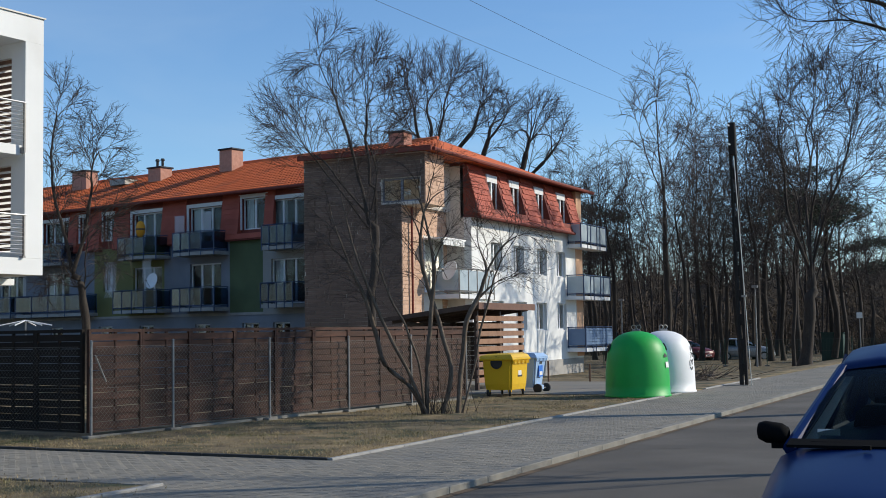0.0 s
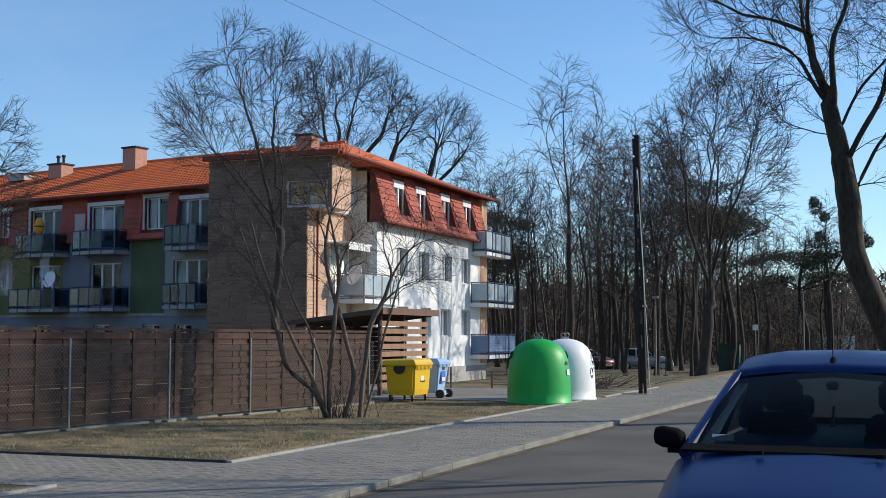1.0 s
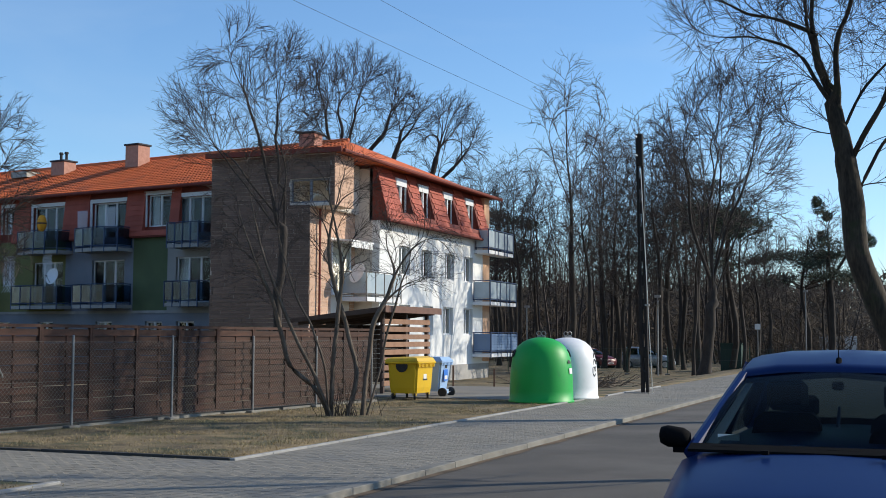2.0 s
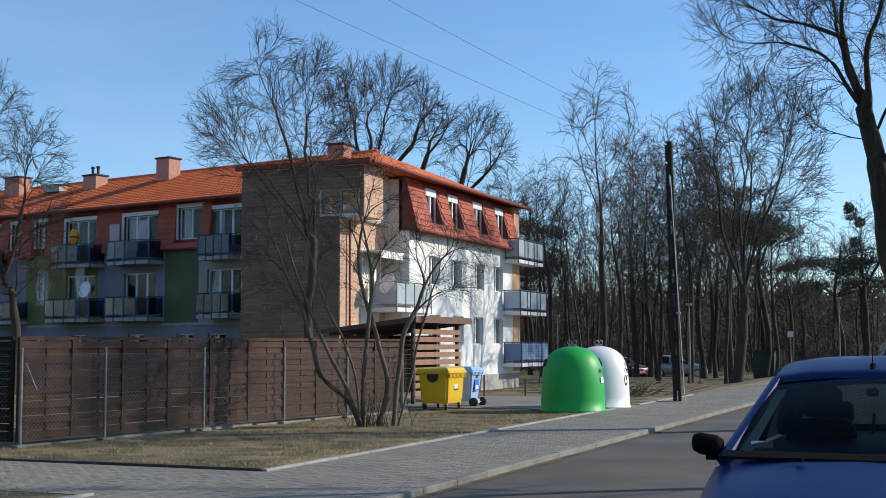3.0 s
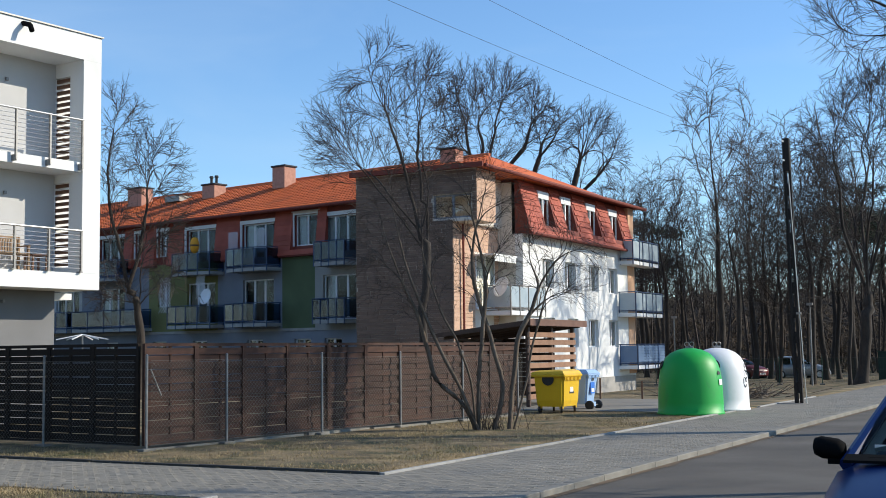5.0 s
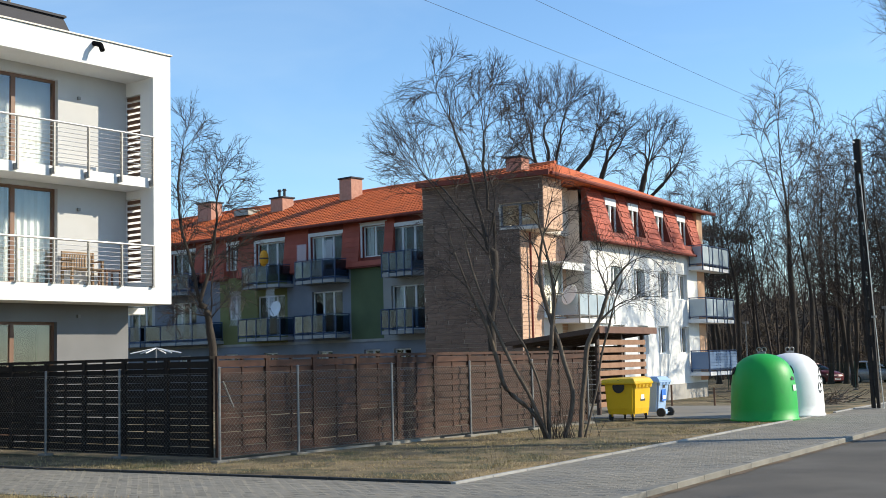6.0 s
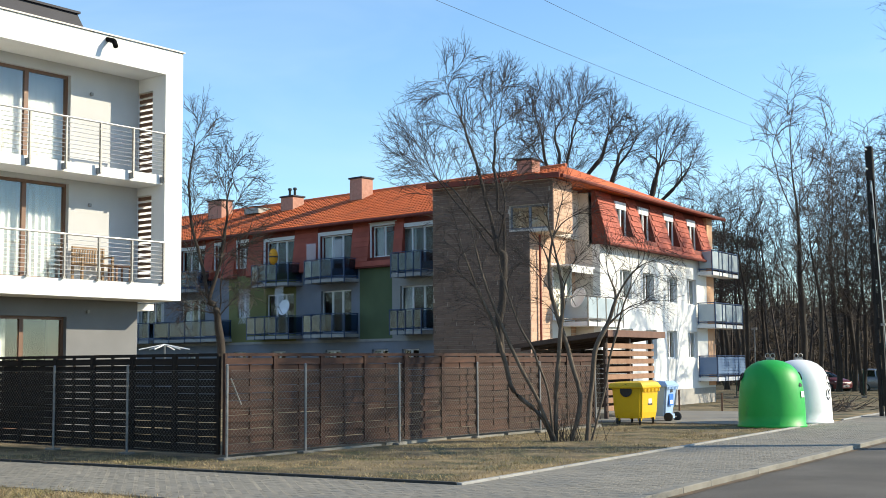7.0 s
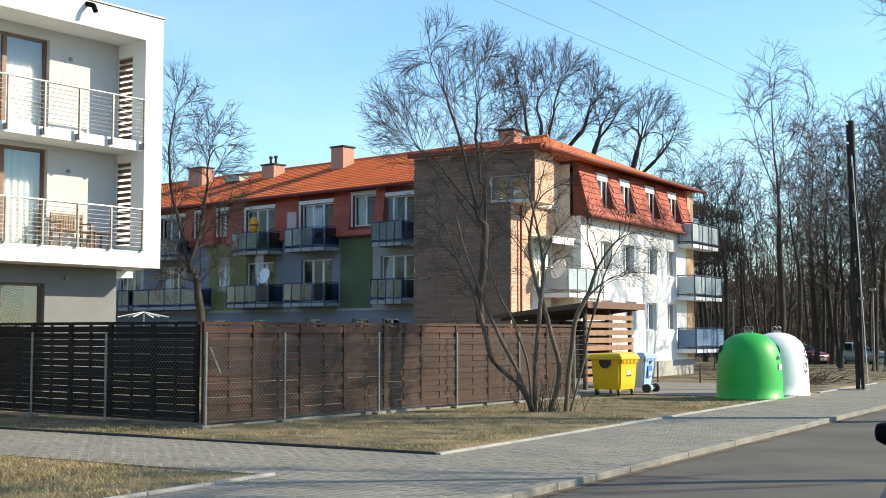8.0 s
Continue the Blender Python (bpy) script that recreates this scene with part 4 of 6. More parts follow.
# ---- containers ----
def bell(m, plastic, label):
    t = thing("bell_container", label, "recycling container", m, group="bell containers")
    prof = [(0.8, 0.0), (0.815, 0.015), (0.815, 0.05), (0.79, 0.07), (0.785, 0.3), (0.775, 0.6), (0.755, 0.85), (0.725, 1.05), (0.675, 1.22), (0.59, 1.37), (0.46, 1.485), (0.3, 1.56), (0.14, 1.595), (0.02, 1.6)]
    body = part("body", lathe(bmesh.new(), prof, 56), plastic, t, smooth=True)
    hook = bmesh.new()
    box(hook, -0.1, 0.1, -0.05, 0.05, 1.585, 1.64, 0.01)
    for k in (-0.06, 0.06):
        pts = [(k + 0.055 * math.cos(a), 0.0, 1.695 + 0.055 * math.sin(a)) for a in [i * math.pi / 6 for i in range(12)]]
        for a, b in zip(pts, pts[1:] + pts[:1]):
            rod(hook, a, b, 0.012, sides=5)
    part("lifting_hook", hook, GALV, t, "steel lifting rings")
    for ang in (20, 200):
        hole = part("inlet", lathe(bmesh.new(), [(0.1, 0.0), (0.1, 0.03), (0.07, 0.035), (0.065, 0.01)], 20), INK, t, "black round inlet")
        hole.matrix_local = pose(0, 0, 0, 0, 0, ang) @ pose(0.68, 0, 1.2, 0, 68, 0)
    return t


green_bell = bell(pose(-9.21, 29.72, -0.01, 0, 0, 10), GREEN_PLASTIC, "green plastic bell-shaped bottle bank on the grass")
white_bell = bell(pose(-9.14, 31.85, -0.01, 0, 0, 40), WHITE_PLASTIC, "white plastic bell-shaped bottle bank on the grass")
st = cube(-0.09, 0.09, -0.002, 0.0, -0.07, 0.07)
part("sticker", st, PAPER, green_bell).matrix_local = pose(0, 0, 0, 0, 0, -10) @ pose(0.772, -0.06, 0.78, -4, 0, 85)
for k, (w, z) in enumerate(((0.16, 0.99), (0.1, 1.02))):
    part("printed_mark", cube(-w / 2, w / 2, -0.002, 0.0, -0.03, 0.03), INK, green_bell).matrix_local = pose(0, 0, 0, 0, 0, -10) @ pose(0.742 - 0.012 * k, -0.08, z, -8, 0, 84)
for i in range(3):
    mk = bmesh.new()
    for j in range(5):
        a = j * 1.2
        rod(mk, (0.07 * math.cos(a), 0, 0.13 * math.sin(a)), (0.07 * math.cos(a + 1.0), 0, 0.13 * math.sin(a + 1.0)), 0.011, sides=4)
    part("graffiti_stroke", mk, INK, white_bell).matrix_local = pose(0, 0, 0, 0, 0, -44) @ pose(0.765 - 0.018 * i, -0.1 + 0.08 * i, 0.72 + 0.19 * i, -6, 0, 80)

big_bin = thing("wheeled_container", "yellow four-wheeled plastic waste container with closed lid", "waste container", pose(-12.25, 29.0, 0))
secs = []
for z, g_ in ((0.16, 0.06), (0.3, 0.035), (0.9, 0.0)):
    secs.append([(-0.82 + g_, g_, z), (-g_, g_, z), (-g_, 1.1 - g_, z), (-0.82 + g_, 1.1 - g_, z)])
b = loft(bmesh.new(), secs)
bmesh.ops.bevel(b, geom=[e for e in b.edges if abs(e.verts[0].co.z - e.verts[1].co.z) > 0.05], offset=0.05, segments=3, affect="EDGES")
part("body", b, YELLOW_PLASTIC, big_bin)
rim = bmesh.new()
box(rim, -0.88, 0.05, -0.05, 1.15, 0.9, 0.97, 0.02)
for i in range(12):
    box(rim, -0.002, 0.045, 0.02 + i * 0.09, 0.06 + i * 0.09, 0.82, 0.9)
part("rim", rim, YELLOW_PLASTIC, big_bin)
lid = loft(bmesh.new(), [[(-0.9, -0.04, 0.973), (0.03, -0.04, 0.973), (0.03, 1.14, 0.973), (-0.9, 1.14, 0.973)], [(-0.85, 0.0, 1.03), (-0.02, 0.0, 1.05), (-0.02, 1.1, 1.05), (-0.85, 1.1, 1.03)], [(-0.7, 0.1, 1.07), (-0.15, 0.1, 1.09), (-0.15, 1.0, 1.09), (-0.7, 1.0, 1.07)]])
part("lid", lid, YELLOW_PLASTIC, big_bin)
rc = lathe(bmesh.new(), [(0.16, 0), (0.16, 0.02), (0.12, 0.024)], 16)
o = part("recess", rc, BLACK_RUBBER, big_bin, "dark lid recess")
o.matrix_local = pose(-0.42, -0.005, 0.85, 90, 0, 0)
part("label", cube(0.0, 0.004, 0.42, 0.72, 0.48, 0.78), INK, big_bin).matrix_local = pose(-0.025, 0, 0)
part("label", cube(0.0, 0.004, 0.46, 0.66, 0.52, 0.74), PAPER, big_bin).matrix_local = pose(-0.019, 0, 0)
part("warning_text", cube(0.0, 0.004, 0.45, 0.75, 0.83, 0.87), STICKER_BLUE, big_bin).matrix_local = pose(-0.005, 0, 0)
wheel = None
for x in (-0.7, -0.12):
    for y in (0.12, 0.98):
        if wheel is None:
            wb = rod(bmesh.new(), (-0.025, 0, 0.09), (0.025, 0, 0.09), 0.09, sides=18)
            wheel = part("wheel", wb, BLACK_RUBBER, big_bin)
            wheel.matrix_local = pose(x, y, 0)
        else:
            repeat(wheel, pose(x, y, 0, 0, 0, 25), big_bin)
        part("castor", cube(x - 0.045, x + 0.045, y - 0.04, y + 0.04, 0.1, 0.19, 0.01), YELLOW_PLASTIC, big_bin)

two = thing("wheelie_bin", "pale blue two-wheeled waste bin with closed lid", "waste bin", pose(-12.3, 30.75, 0))
b = loft(bmesh.new(), [[(-0.5 + g_, g_, z), (-g_, g_, z), (-g_, 0.75 - g_, z), (-0.5 + g_, 0.75 - g_, z)] for z, g_ in ((0.14, 0.1), (0.9, 0.0))])
bmesh.ops.bevel(b, geom=[e for e in b.edges if abs(e.verts[0].co.z - e.verts[1].co.z) > 0.05], offset=0.04, segments=2, affect="EDGES")
part("body", b, BLUE_PLASTIC, two)
rim = cube(-0.54, 0.04, -0.04, 0.8, 0.9, 0.95, 0.01)
for i in range(8):
    box(rim, -0.002, 0.035, 0.0 + i * 0.1, 0.05 + i * 0.1, 0.84, 0.9)
part("rim", rim, BLUE_PLASTIC, two)
part("lid", loft(bmesh.new(), [[(-0.56, -0.04, 0.953), (0.04, -0.04, 0.953), (0.04, 0.8, 0.953), (-0.56, 0.8, 0.953)], [(-0.4, 0.05, 1.06), (-0.06, 0.05, 1.05), (-0.06, 0.7, 1.05), (-0.4, 0.7, 1.06)]]), BLUE_PLASTIC, two)
part("sticker", cube(-0.012, -0.006, 0.22, 0.5, 0.42, 0.72), STICKER_BLUE, two)
part("sticker", cube(-0.005, -0.001, 0.26, 0.46, 0.46, 0.56), PAPER, two)
part("sticker", cube(-0.008, -0.002, 0.3, 0.45, 0.76, 0.86), INK, two)
for y in (0.1, 0.72):
    part("wheel", rod(bmesh.new(), (0.0, y - 0.03, 0.12), (0.0, y + 0.03, 0.12), 0.12, sides=18), BLACK_RUBBER, two)
part("axle", rod(bmesh.new(), (0.0, 0.1, 0.12), (0.0, 0.72, 0.12), 0.015), GALV, two)
part("axle_bracket", cube(-0.12, 0.02, 0.3, 0.5, 0.08, 0.2), BLUE_PLASTIC, two)

# ---- bin shelter with a slatted screen ----
shelter = thing("bin_shelter", "wooden bin shelter with slatted orange-brown screen and dark roof", "shelter", pose(-14.4, 32.2, 0))
for x in (0.0, -2.2):
    for y in (-0.6, 1.0, 2.6):
        part("post", cube(x - 0.05, x + 0.05, y - 0.05, y + 0.05, -0.1, 2.24 + 0.13 * x), DARK_WOOD, shelter)
slat = None
for k in range(9):
    z = 0.22 + k * 0.215
    if slat is None:
        slat = part("slat", cube(0.052, 0.075, -0.75, 2.7, 0, 0.145, 0.004), SLAT, shelter)
        slat.matrix_local = pose(0, 0, z)
    else:
        repeat(slat, pose(0, random.uniform(-0.01, 0.01), z), shelter)
for k in range(12):
    part("back_slat", cube(-2.27, -2.25, -0.6, 2.7, 0.2 + k * 0.145, 0.34 + k * 0.145), DARK_WOOD, shelter)
    part("side_slat", cube(-2.2, -0.6, 2.65, 2.67, 0.2 + k * 0.145, 0.34 + k * 0.145), DARK_WOOD, shelter)
part("roof", loft(bmesh.new(), [[(-2.7, -1.0, 2.0 + t), (0.25, -1.0, 2.34 + t), (0.25, 3.1, 2.38 + t), (-2.7, 3.1, 2.06 + t)] for t in (0.0, 0.06)]), DARK_WOOD, shelter)
for k in range(5):
    part("rafter", loft(bmesh.new(), [[(-2.6, y, 1.9), (0.2, y, 2.24), (0.2, y, 2.335), (-2.6, y, 2.0)] for y in (-0.7 + k * 0.85, -0.64 + k * 0.85)]), DARK_WOOD, shelter)
part("fascia", cube(0.252, 0.28, -1.02, 3.12, 2.26, 2.45), FASCIA, shelter)
part("fascia", loft(bmesh.new(), [[(-2.72, y, 1.96), (0.25, y, 2.28), (0.25, y, 2.42), (-2.72, y, 2.08)] for y in (-1.03, -1.002)]), DARK_WOOD, shelter)
tagged(part("shelter_paving", cube(-18, -9.9, 30.05, 37.5, -0.15, 0.018), PAVER), "grey concrete paved bay by the bins", "paving", kind="structure")

# ---- kerbs, edging and pavers ----
kerb = thing("kerb", "concrete kerb stones along the road", "kerb", kind="structure")
ks = part("kerb_stone", cube(-0.15, 0, 0, 0.996, -0.25, 0.008, 0.009), KERB_ROAD, kerb)
ks.matrix_local = pose(WALK_R, -10, 0)
for i in range(1, 100):
    repeat(ks, pose(WALK_R, -10 + i, random.uniform(-0.004, 0.004)), kerb)
edging = thing("path_edging", "pale concrete edging of the grass", "kerb", kind="structure")
es = part("edging_stone", cube(-0.08, 0, 0, 0.99, -0.2, 0.03, 0.008), KERB, edging)
es.matrix_local = pose(WALK_L, PATH_FAR, 0)
for i in range(1, 17):
    repeat(es, pose(WALK_L, PATH_FAR + i, random.uniform(-0.004, 0.004)), edging)
for i in range(7):
    repeat(es, pose(WALK_L, 33.4 + i, random.uniform(-0.004, 0.004)), edging)
for i in range(7):
    repeat(es, pose(WALK_L - 0.4, 4.1 + i, 0.0), edging)
dark_edging = thing("path_edging", "dark worn edging along the garden path", "kerb", kind="structure")
de = part("edging_stone", cube(0, 0.99, 0, 0.07, -0.15, 0.035, 0.006), DARK_EDGE, dark_edging)
de.matrix_local = pose(WALK_L - 1.08, PATH_FAR, 0)
for i in range(1, 14):
    repeat(de, pose(WALK_L - 1.08 - i, PATH_FAR, random.uniform(-0.005, 0.005)), dark_edging)
right_kerb = thing("kerb", "concrete kerb stones on the far verge", "kerb", kind="structure")
for i in range(60):
    repeat(ks, pose(ROAD_R + 0.15, -10 + i, 0), right_kerb)

walk_slab = thing("pavement", "grey concrete block pavement beside the road", "pavement", kind="structure")
part("bed", cube(WALK_L, WALK_R - 0.152, -20, 200, -0.2, -0.012), BED, walk_slab)
part("bed", cube(-40, WALK_L - 0.002, PATH_NEAR, PATH_FAR - 0.004, -0.2, -0.012), BED, walk_slab)
pv, pf = [], []
paver_count = [0]
paver_proto = []


def paver(x, y, long_x, as_part):
    w, d = (0.2, 0.1) if long_x else (0.1, 0.1)
    z = random.uniform(-0.0012, 0.0012)
    if as_part and paver_count[0] < 300:
        paver_count[0] += 1
        key = bool(long_x)
        if not any(k == key for k, _ in paver_proto):
            o = part("paver", cube(0, w - 0.006, 0, d - 0.006, -0.05, 0.0, 0.004), PAVER, walk_slab)
            paver_proto.append((key, o))
            o.matrix_local = pose(x, y, z)
        else:
            o = [q for k, q in paver_proto if k == key][0]
            repeat(o, pose(x, y, z), walk_slab)
        return
    b = len(pv)
    g_ = 0.005
    x1, y1 = x + w - 0.004, y + d - 0.004
    pv.extend([(x, y, -0.012), (x1, y, -0.012), (x1, y1, -0.012), (x, y1, -0.012), (x + g_, y + g_, z), (x1 - g_, y + g_, z), (x1 - g_, y1 - g_, z), (x + g_, y1 - g_, z)])
    pf.extend([tuple(b + n for n in f) for f in ((4, 5, 6, 7), (0, 1, 5, 4), (1, 2, 6, 5), (2, 3, 7, 6), (3, 0, 4, 7))])


def paver_rows(x0, x1, y0, y1, chosen=None):
    y, row = y0, 0
    while y < y1 - 0.05:
        x = x0
        if row % 2:
            paver(x, y, None, False)
            x += 0.1
        while x < x1 - 0.19:
            paver(x, y, True, bool(chosen) and chosen(x, y))
            x += 0.2
        if x < x1 - 0.09:
            paver(x, y, None, False)
        y += 0.1
        row += 1


paver_rows(WALK_L, WALK_R - 0.15, 8.0, 52, lambda x, y: 12.0 < y < 14.2 and x > -8.2)
paver_rows(WALK_L - 0.4, WALK_L, 4.0, PATH_NEAR)
paver_rows(-22.05, WALK_L, PATH_NEAR, PATH_FAR)
part("bed", cube(WALK_L - 0.4, WALK_L - 0.002, 2, PATH_NEAR - 0.002, -0.2, -0.012), BED, walk_slab)
tagged(link("paver_field", pv, pf, PAVER, walk_slab), kind="stuff")

# stakes on the lawn beside the bins
for x, y, h_, tilt in ((-14.5, 37.3, 0.72, 2.0), (-13.25, 37.7, 0.62, -1.5)):
    stake = part("wooden_stake", box(bmesh.new(), -0.03, 0.03, -0.03, 0.03, -0.2, h_, 0.006), SLAT)
    tagged(stake, "short weathered wooden stake driven into the lawn", "stake", group="lawn stakes")
    stake.matrix_world = pose(x, y, ground_z(x, y), tilt, 0, 20)

# brushwood left by the pole
br = random.Random(14)
bm = bmesh.new()
for i in range(260):
    x, y = br.gauss(-11.2, 0.8), br.gauss(40.5, 1.6)
    a = br.uniform(0, 6.28)
    l = br.uniform(0.3, 1.1)
    rod(bm, (x, y, br.uniform(-0.1, 0.15)), (x + l * math.cos(a), y + l * math.sin(a), br.uniform(-0.05, 0.45)), 0.014, 0.006, 4)
tagged(part("brushwood", bm, BARK_PALE), "loose pile of cut brushwood on the ground", "brushwood", kind="stuff")


# ---- trees ----
class Wood:
    """Collects tapered tubes into vertex and face lists, thick ones and twigs apart."""

    def __init__(self, seed):
        self.r = random.Random(seed)
        self.thick, self.thin = ([], []), ([], [])

    def tube(self, pts, radii, sides, thick):
        vs, fs = self.thick if thick else self.thin
        base = len(vs)
        for i, (p, r) in enumerate(zip(pts, radii)):
            d = (pts[min(i + 1, len(pts) - 1)] - pts[max(i - 1, 0)]).normalized()
            a = d.orthogonal().normalized()
            b = d.cross(a)
            for k in range(sides):
                t = 2 * math.pi * k / sides
                vs.append(tuple(p + a * (r * math.cos(t)) + b * (r * math.sin(t))))
        for i in range(len(pts) - 1):
            for k in range(sides):
                j = (k + 1) % sides
                fs.append((base + i * sides + k, base + i * sides + j, base + (i + 1) * sides + j, base + (i + 1) * sides + k))


def tree_object(name, label, wood, m, bark=BARK, twig=TWIG, group="bare trees"):
    t = thing(name, label, "tree", m, group=group)
    link("trunk", *wood.thick, bark, t, smooth=True)
    link("crown", *wood.thin, twig, t)
    return t


def resample(knots, step):
    """Points at even steps along a smooth curve through the knots."""
    ps = [Vector(k) for k in knots]
    out = []
    for i in range(len(ps) - 1):
        p0, p1, p2, p3 = ps[max(i - 1, 0)], ps[i], ps[i + 1], ps[min(i + 2, len(ps) - 1)]
        n = max(1, round((p2 - p1).length / step))
        for q in range(n):
            s = q / n
            out.append(0.5 * (2 * p1 + (p2 - p0) * s + (2 * p0 - 5 * p1 + 4 * p2 - p3) * s ** 2 + (3 * p1 - p0 - 3 * p2 + p3) * s ** 3))
    out.append(ps[-1])
    return out


def crowned_tree(seed, stems, blobs, points, step, radius, tip, twig=0.6, rise=0.1, per_tip=2, split=0.03, wander=0.16, wave=1.0, low=2.0):
    """A bare tree: stems and main limbs given as curves, then branches that fork again and again towards tips
    spread through the crown's blobs (centre, radii, share); thickness adds up from the tips down to the trunk."""
    rnd = np.random.default_rng(seed)
    w = Wood(seed)
    pos, up_ = [], []
    for knots in stems:
        line = [np.array(p) for p in resample(knots, step)]
        last = -1
        if pos and knots[0][2] > 0.3:
            last = int(np.argmin([np.sum((p - line[0]) ** 2) for p in pos]))
            line = line[1:]
        sway, drift = rnd.normal(0, 1, 3), np.zeros(3)
        for k, p in enumerate(line):
            sway = 0.82 * sway + rnd.normal(0, 0.6, 3)
            drift = drift * 0.93 + sway * step * 0.13 * wave
            pos.append(p + drift * np.array((1, 1, 0.5)) * min(1.0, k / 6))
            up_.append(last)
            last = len(pos) - 1
    given_ = len(pos)
    cloud = []
    for centre, radii, share in blobs:
        d = rnd.normal(size=(int(points * share), 3))
        d /= np.linalg.norm(d, axis=1)[:, None]
        cloud.append(np.array(centre) + d * np.array(radii) * (rnd.random(len(d)) ** 0.3)[:, None])
    cloud = np.concatenate(cloud)
    def unit(v):
        return v / (np.linalg.norm(v) + 1e-9)

    has_kid = set(up_)
    starts = [i for i in range(given_) if up_[i] >= 0 and pos[i][2] > low and (i not in has_kid or i % 4 == 0)]
    here = np.array([pos[i] for i in starts])
    ways = np.array([unit(pos[i] - pos[up_[i]]) for i in starts])
    far = cloud[:, None, :] - here[None]
    length = np.linalg.norm(far, axis=2) + 1e-9
    cost = length * (1.7 - (far * ways[None]).sum(2) / length)
    owner = cost.argmin(1)
    stack = [(starts[k], ways[k], cloud[owner == k]) for k in range(len(starts)) if (owner == k).any()]
    while stack:
        i, d, goals = stack.pop()
        rel = goals - pos[i]
        goals = goals[(rel @ d) > -0.15 * np.linalg.norm(rel, axis=1)]
        if not len(goals):
            continue
        mean = goals.mean(0) - pos[i]
        reach = np.linalg.norm(mean)
        run = reach if len(goals) == 1 else max(step, reach * rnd.uniform(0.2, 0.42))
        m = max(1, round(run / step))
        for _ in range(m):
            d = unit(0.62 * d + 0.38 * unit(goals.mean(0) - pos[i]) + rnd.normal(0, wander, 3) + np.array((0, 0, rise)))
            pos.append(pos[i] + d * run / m)
            up_.append(i)
            i = len(pos) - 1
        if len(goals) == 1:
            continue
        rel = goals - pos[i]
        flat = rel - np.outer(rel @ d, d)
        axis = np.linalg.svd(flat - flat.mean(0), full_matrices=False)[2][0] if len(goals) > 2 else unit(flat[1] - flat[0])
        along = flat @ axis
        cut = np.quantile(along, rnd.uniform(0.32, 0.68) if rnd.random() < 0.65 else rnd.choice((0.12, 0.88)))
        side = along > cut
        if side.all() or not side.any():
            side = np.arange(len(goals)) % 2 == 0
        for group_ in (goals[side], goals[~side]):
            stack.append((i, d, group_))
    pts = np.array(pos)
    n = len(pts)
    kids = [[] for _ in range(n)]
    for i in range(n):
        if up_[i] >= 0:
            kids[up_[i]].append(i)
    load = np.zeros(n)
    for i in range(n - 1, -1, -1):
        load[i] = sum(load[k] for k in kids[i]) if kids[i] else 1.0
    rad = np.maximum(tip, radius * (load / load.max()) ** 0.72)
    main = [max(k, key=lambda c: load[c]) if k else -1 for k in kids]
    for _ in range(2):
        q = pts.copy()
        for i in range(given_, n):
            if main[i] >= 0:
                q[i] = 0.5 * pts[i] + 0.25 * (pts[up_[i]] + pts[main[i]])
        pts = q
    vec = [Vector(p) for p in pts]

    def chain(line, radii):
        cut = next((k for k, r in enumerate(radii) if r < split), len(line))
        if cut > 1:
            c = min(cut + 1, len(line))
            w.tube(line[:c], radii[:c], 10 if radii[0] > 0.12 else 7 if radii[0] > 0.06 else 5, True)
        if cut < len(line):
            s = max(cut - 1, 0) if cut > 1 else 0
            if len(line) - s > 1:
                w.tube(line[s:], radii[s:], 4 if radii[s] > 0.02 else 3, False)

    for i in range(n):
        if up_[i] >= 0 and main[up_[i]] == i:
            continue
        line, radii = ([vec[up_[i]]], [min(rad[i], rad[up_[i]])]) if up_[i] >= 0 else ([], [])
        k = i
        while k >= 0:
            line.append(vec[k])
            radii.append(rad[k] * (1 + 0.5 * math.exp(-3 * max(0.0, vec[k].z)) if radius > 0.1 and load[k] > 0.5 * load.max() else 1))
            k = main[k]
        radii[-1] = tip * 0.6
        if len(line) > 1:
            chain(line, radii)
    r = w.r
    for i in range(given_, n):
        if rad[i] > tip * 2.6:
            continue
        d = (vec[i] - vec[up_[i]]).normalized()
        ax = d.orthogonal().normalized()
        for _ in range(per_tip):
            a = radians(r.uniform(18, 62))
            side = Matrix.Rotation(r.uniform(0, 6.28), 3, d) @ ax
            t = (d * math.cos(a) + side * math.sin(a)).normalized()
            l = twig * r.uniform(0.45, 1.2)
            bend_ = Vector((r.gauss(0, 0.12), r.gauss(0, 0.12), rise * 1.5 + r.gauss(0, 0.1)))
            m1 = vec[i] + t * l * 0.5
            m2 = m1 + (t + bend_).normalized() * l * 0.5
            w.tube([vec[i], m1, m2], [tip * 0.75, tip * 0.62, tip * 0.3], 3, False)
            side = Matrix.Rotation(r.uniform(0, 6.28), 3, d) @ ax
            w.tube([m1, m1 + (t * 0.8 + side * 0.55 + bend_ * 0.5) * l * 0.4], [tip * 0.55, tip * 0.28], 3, False)
    return w


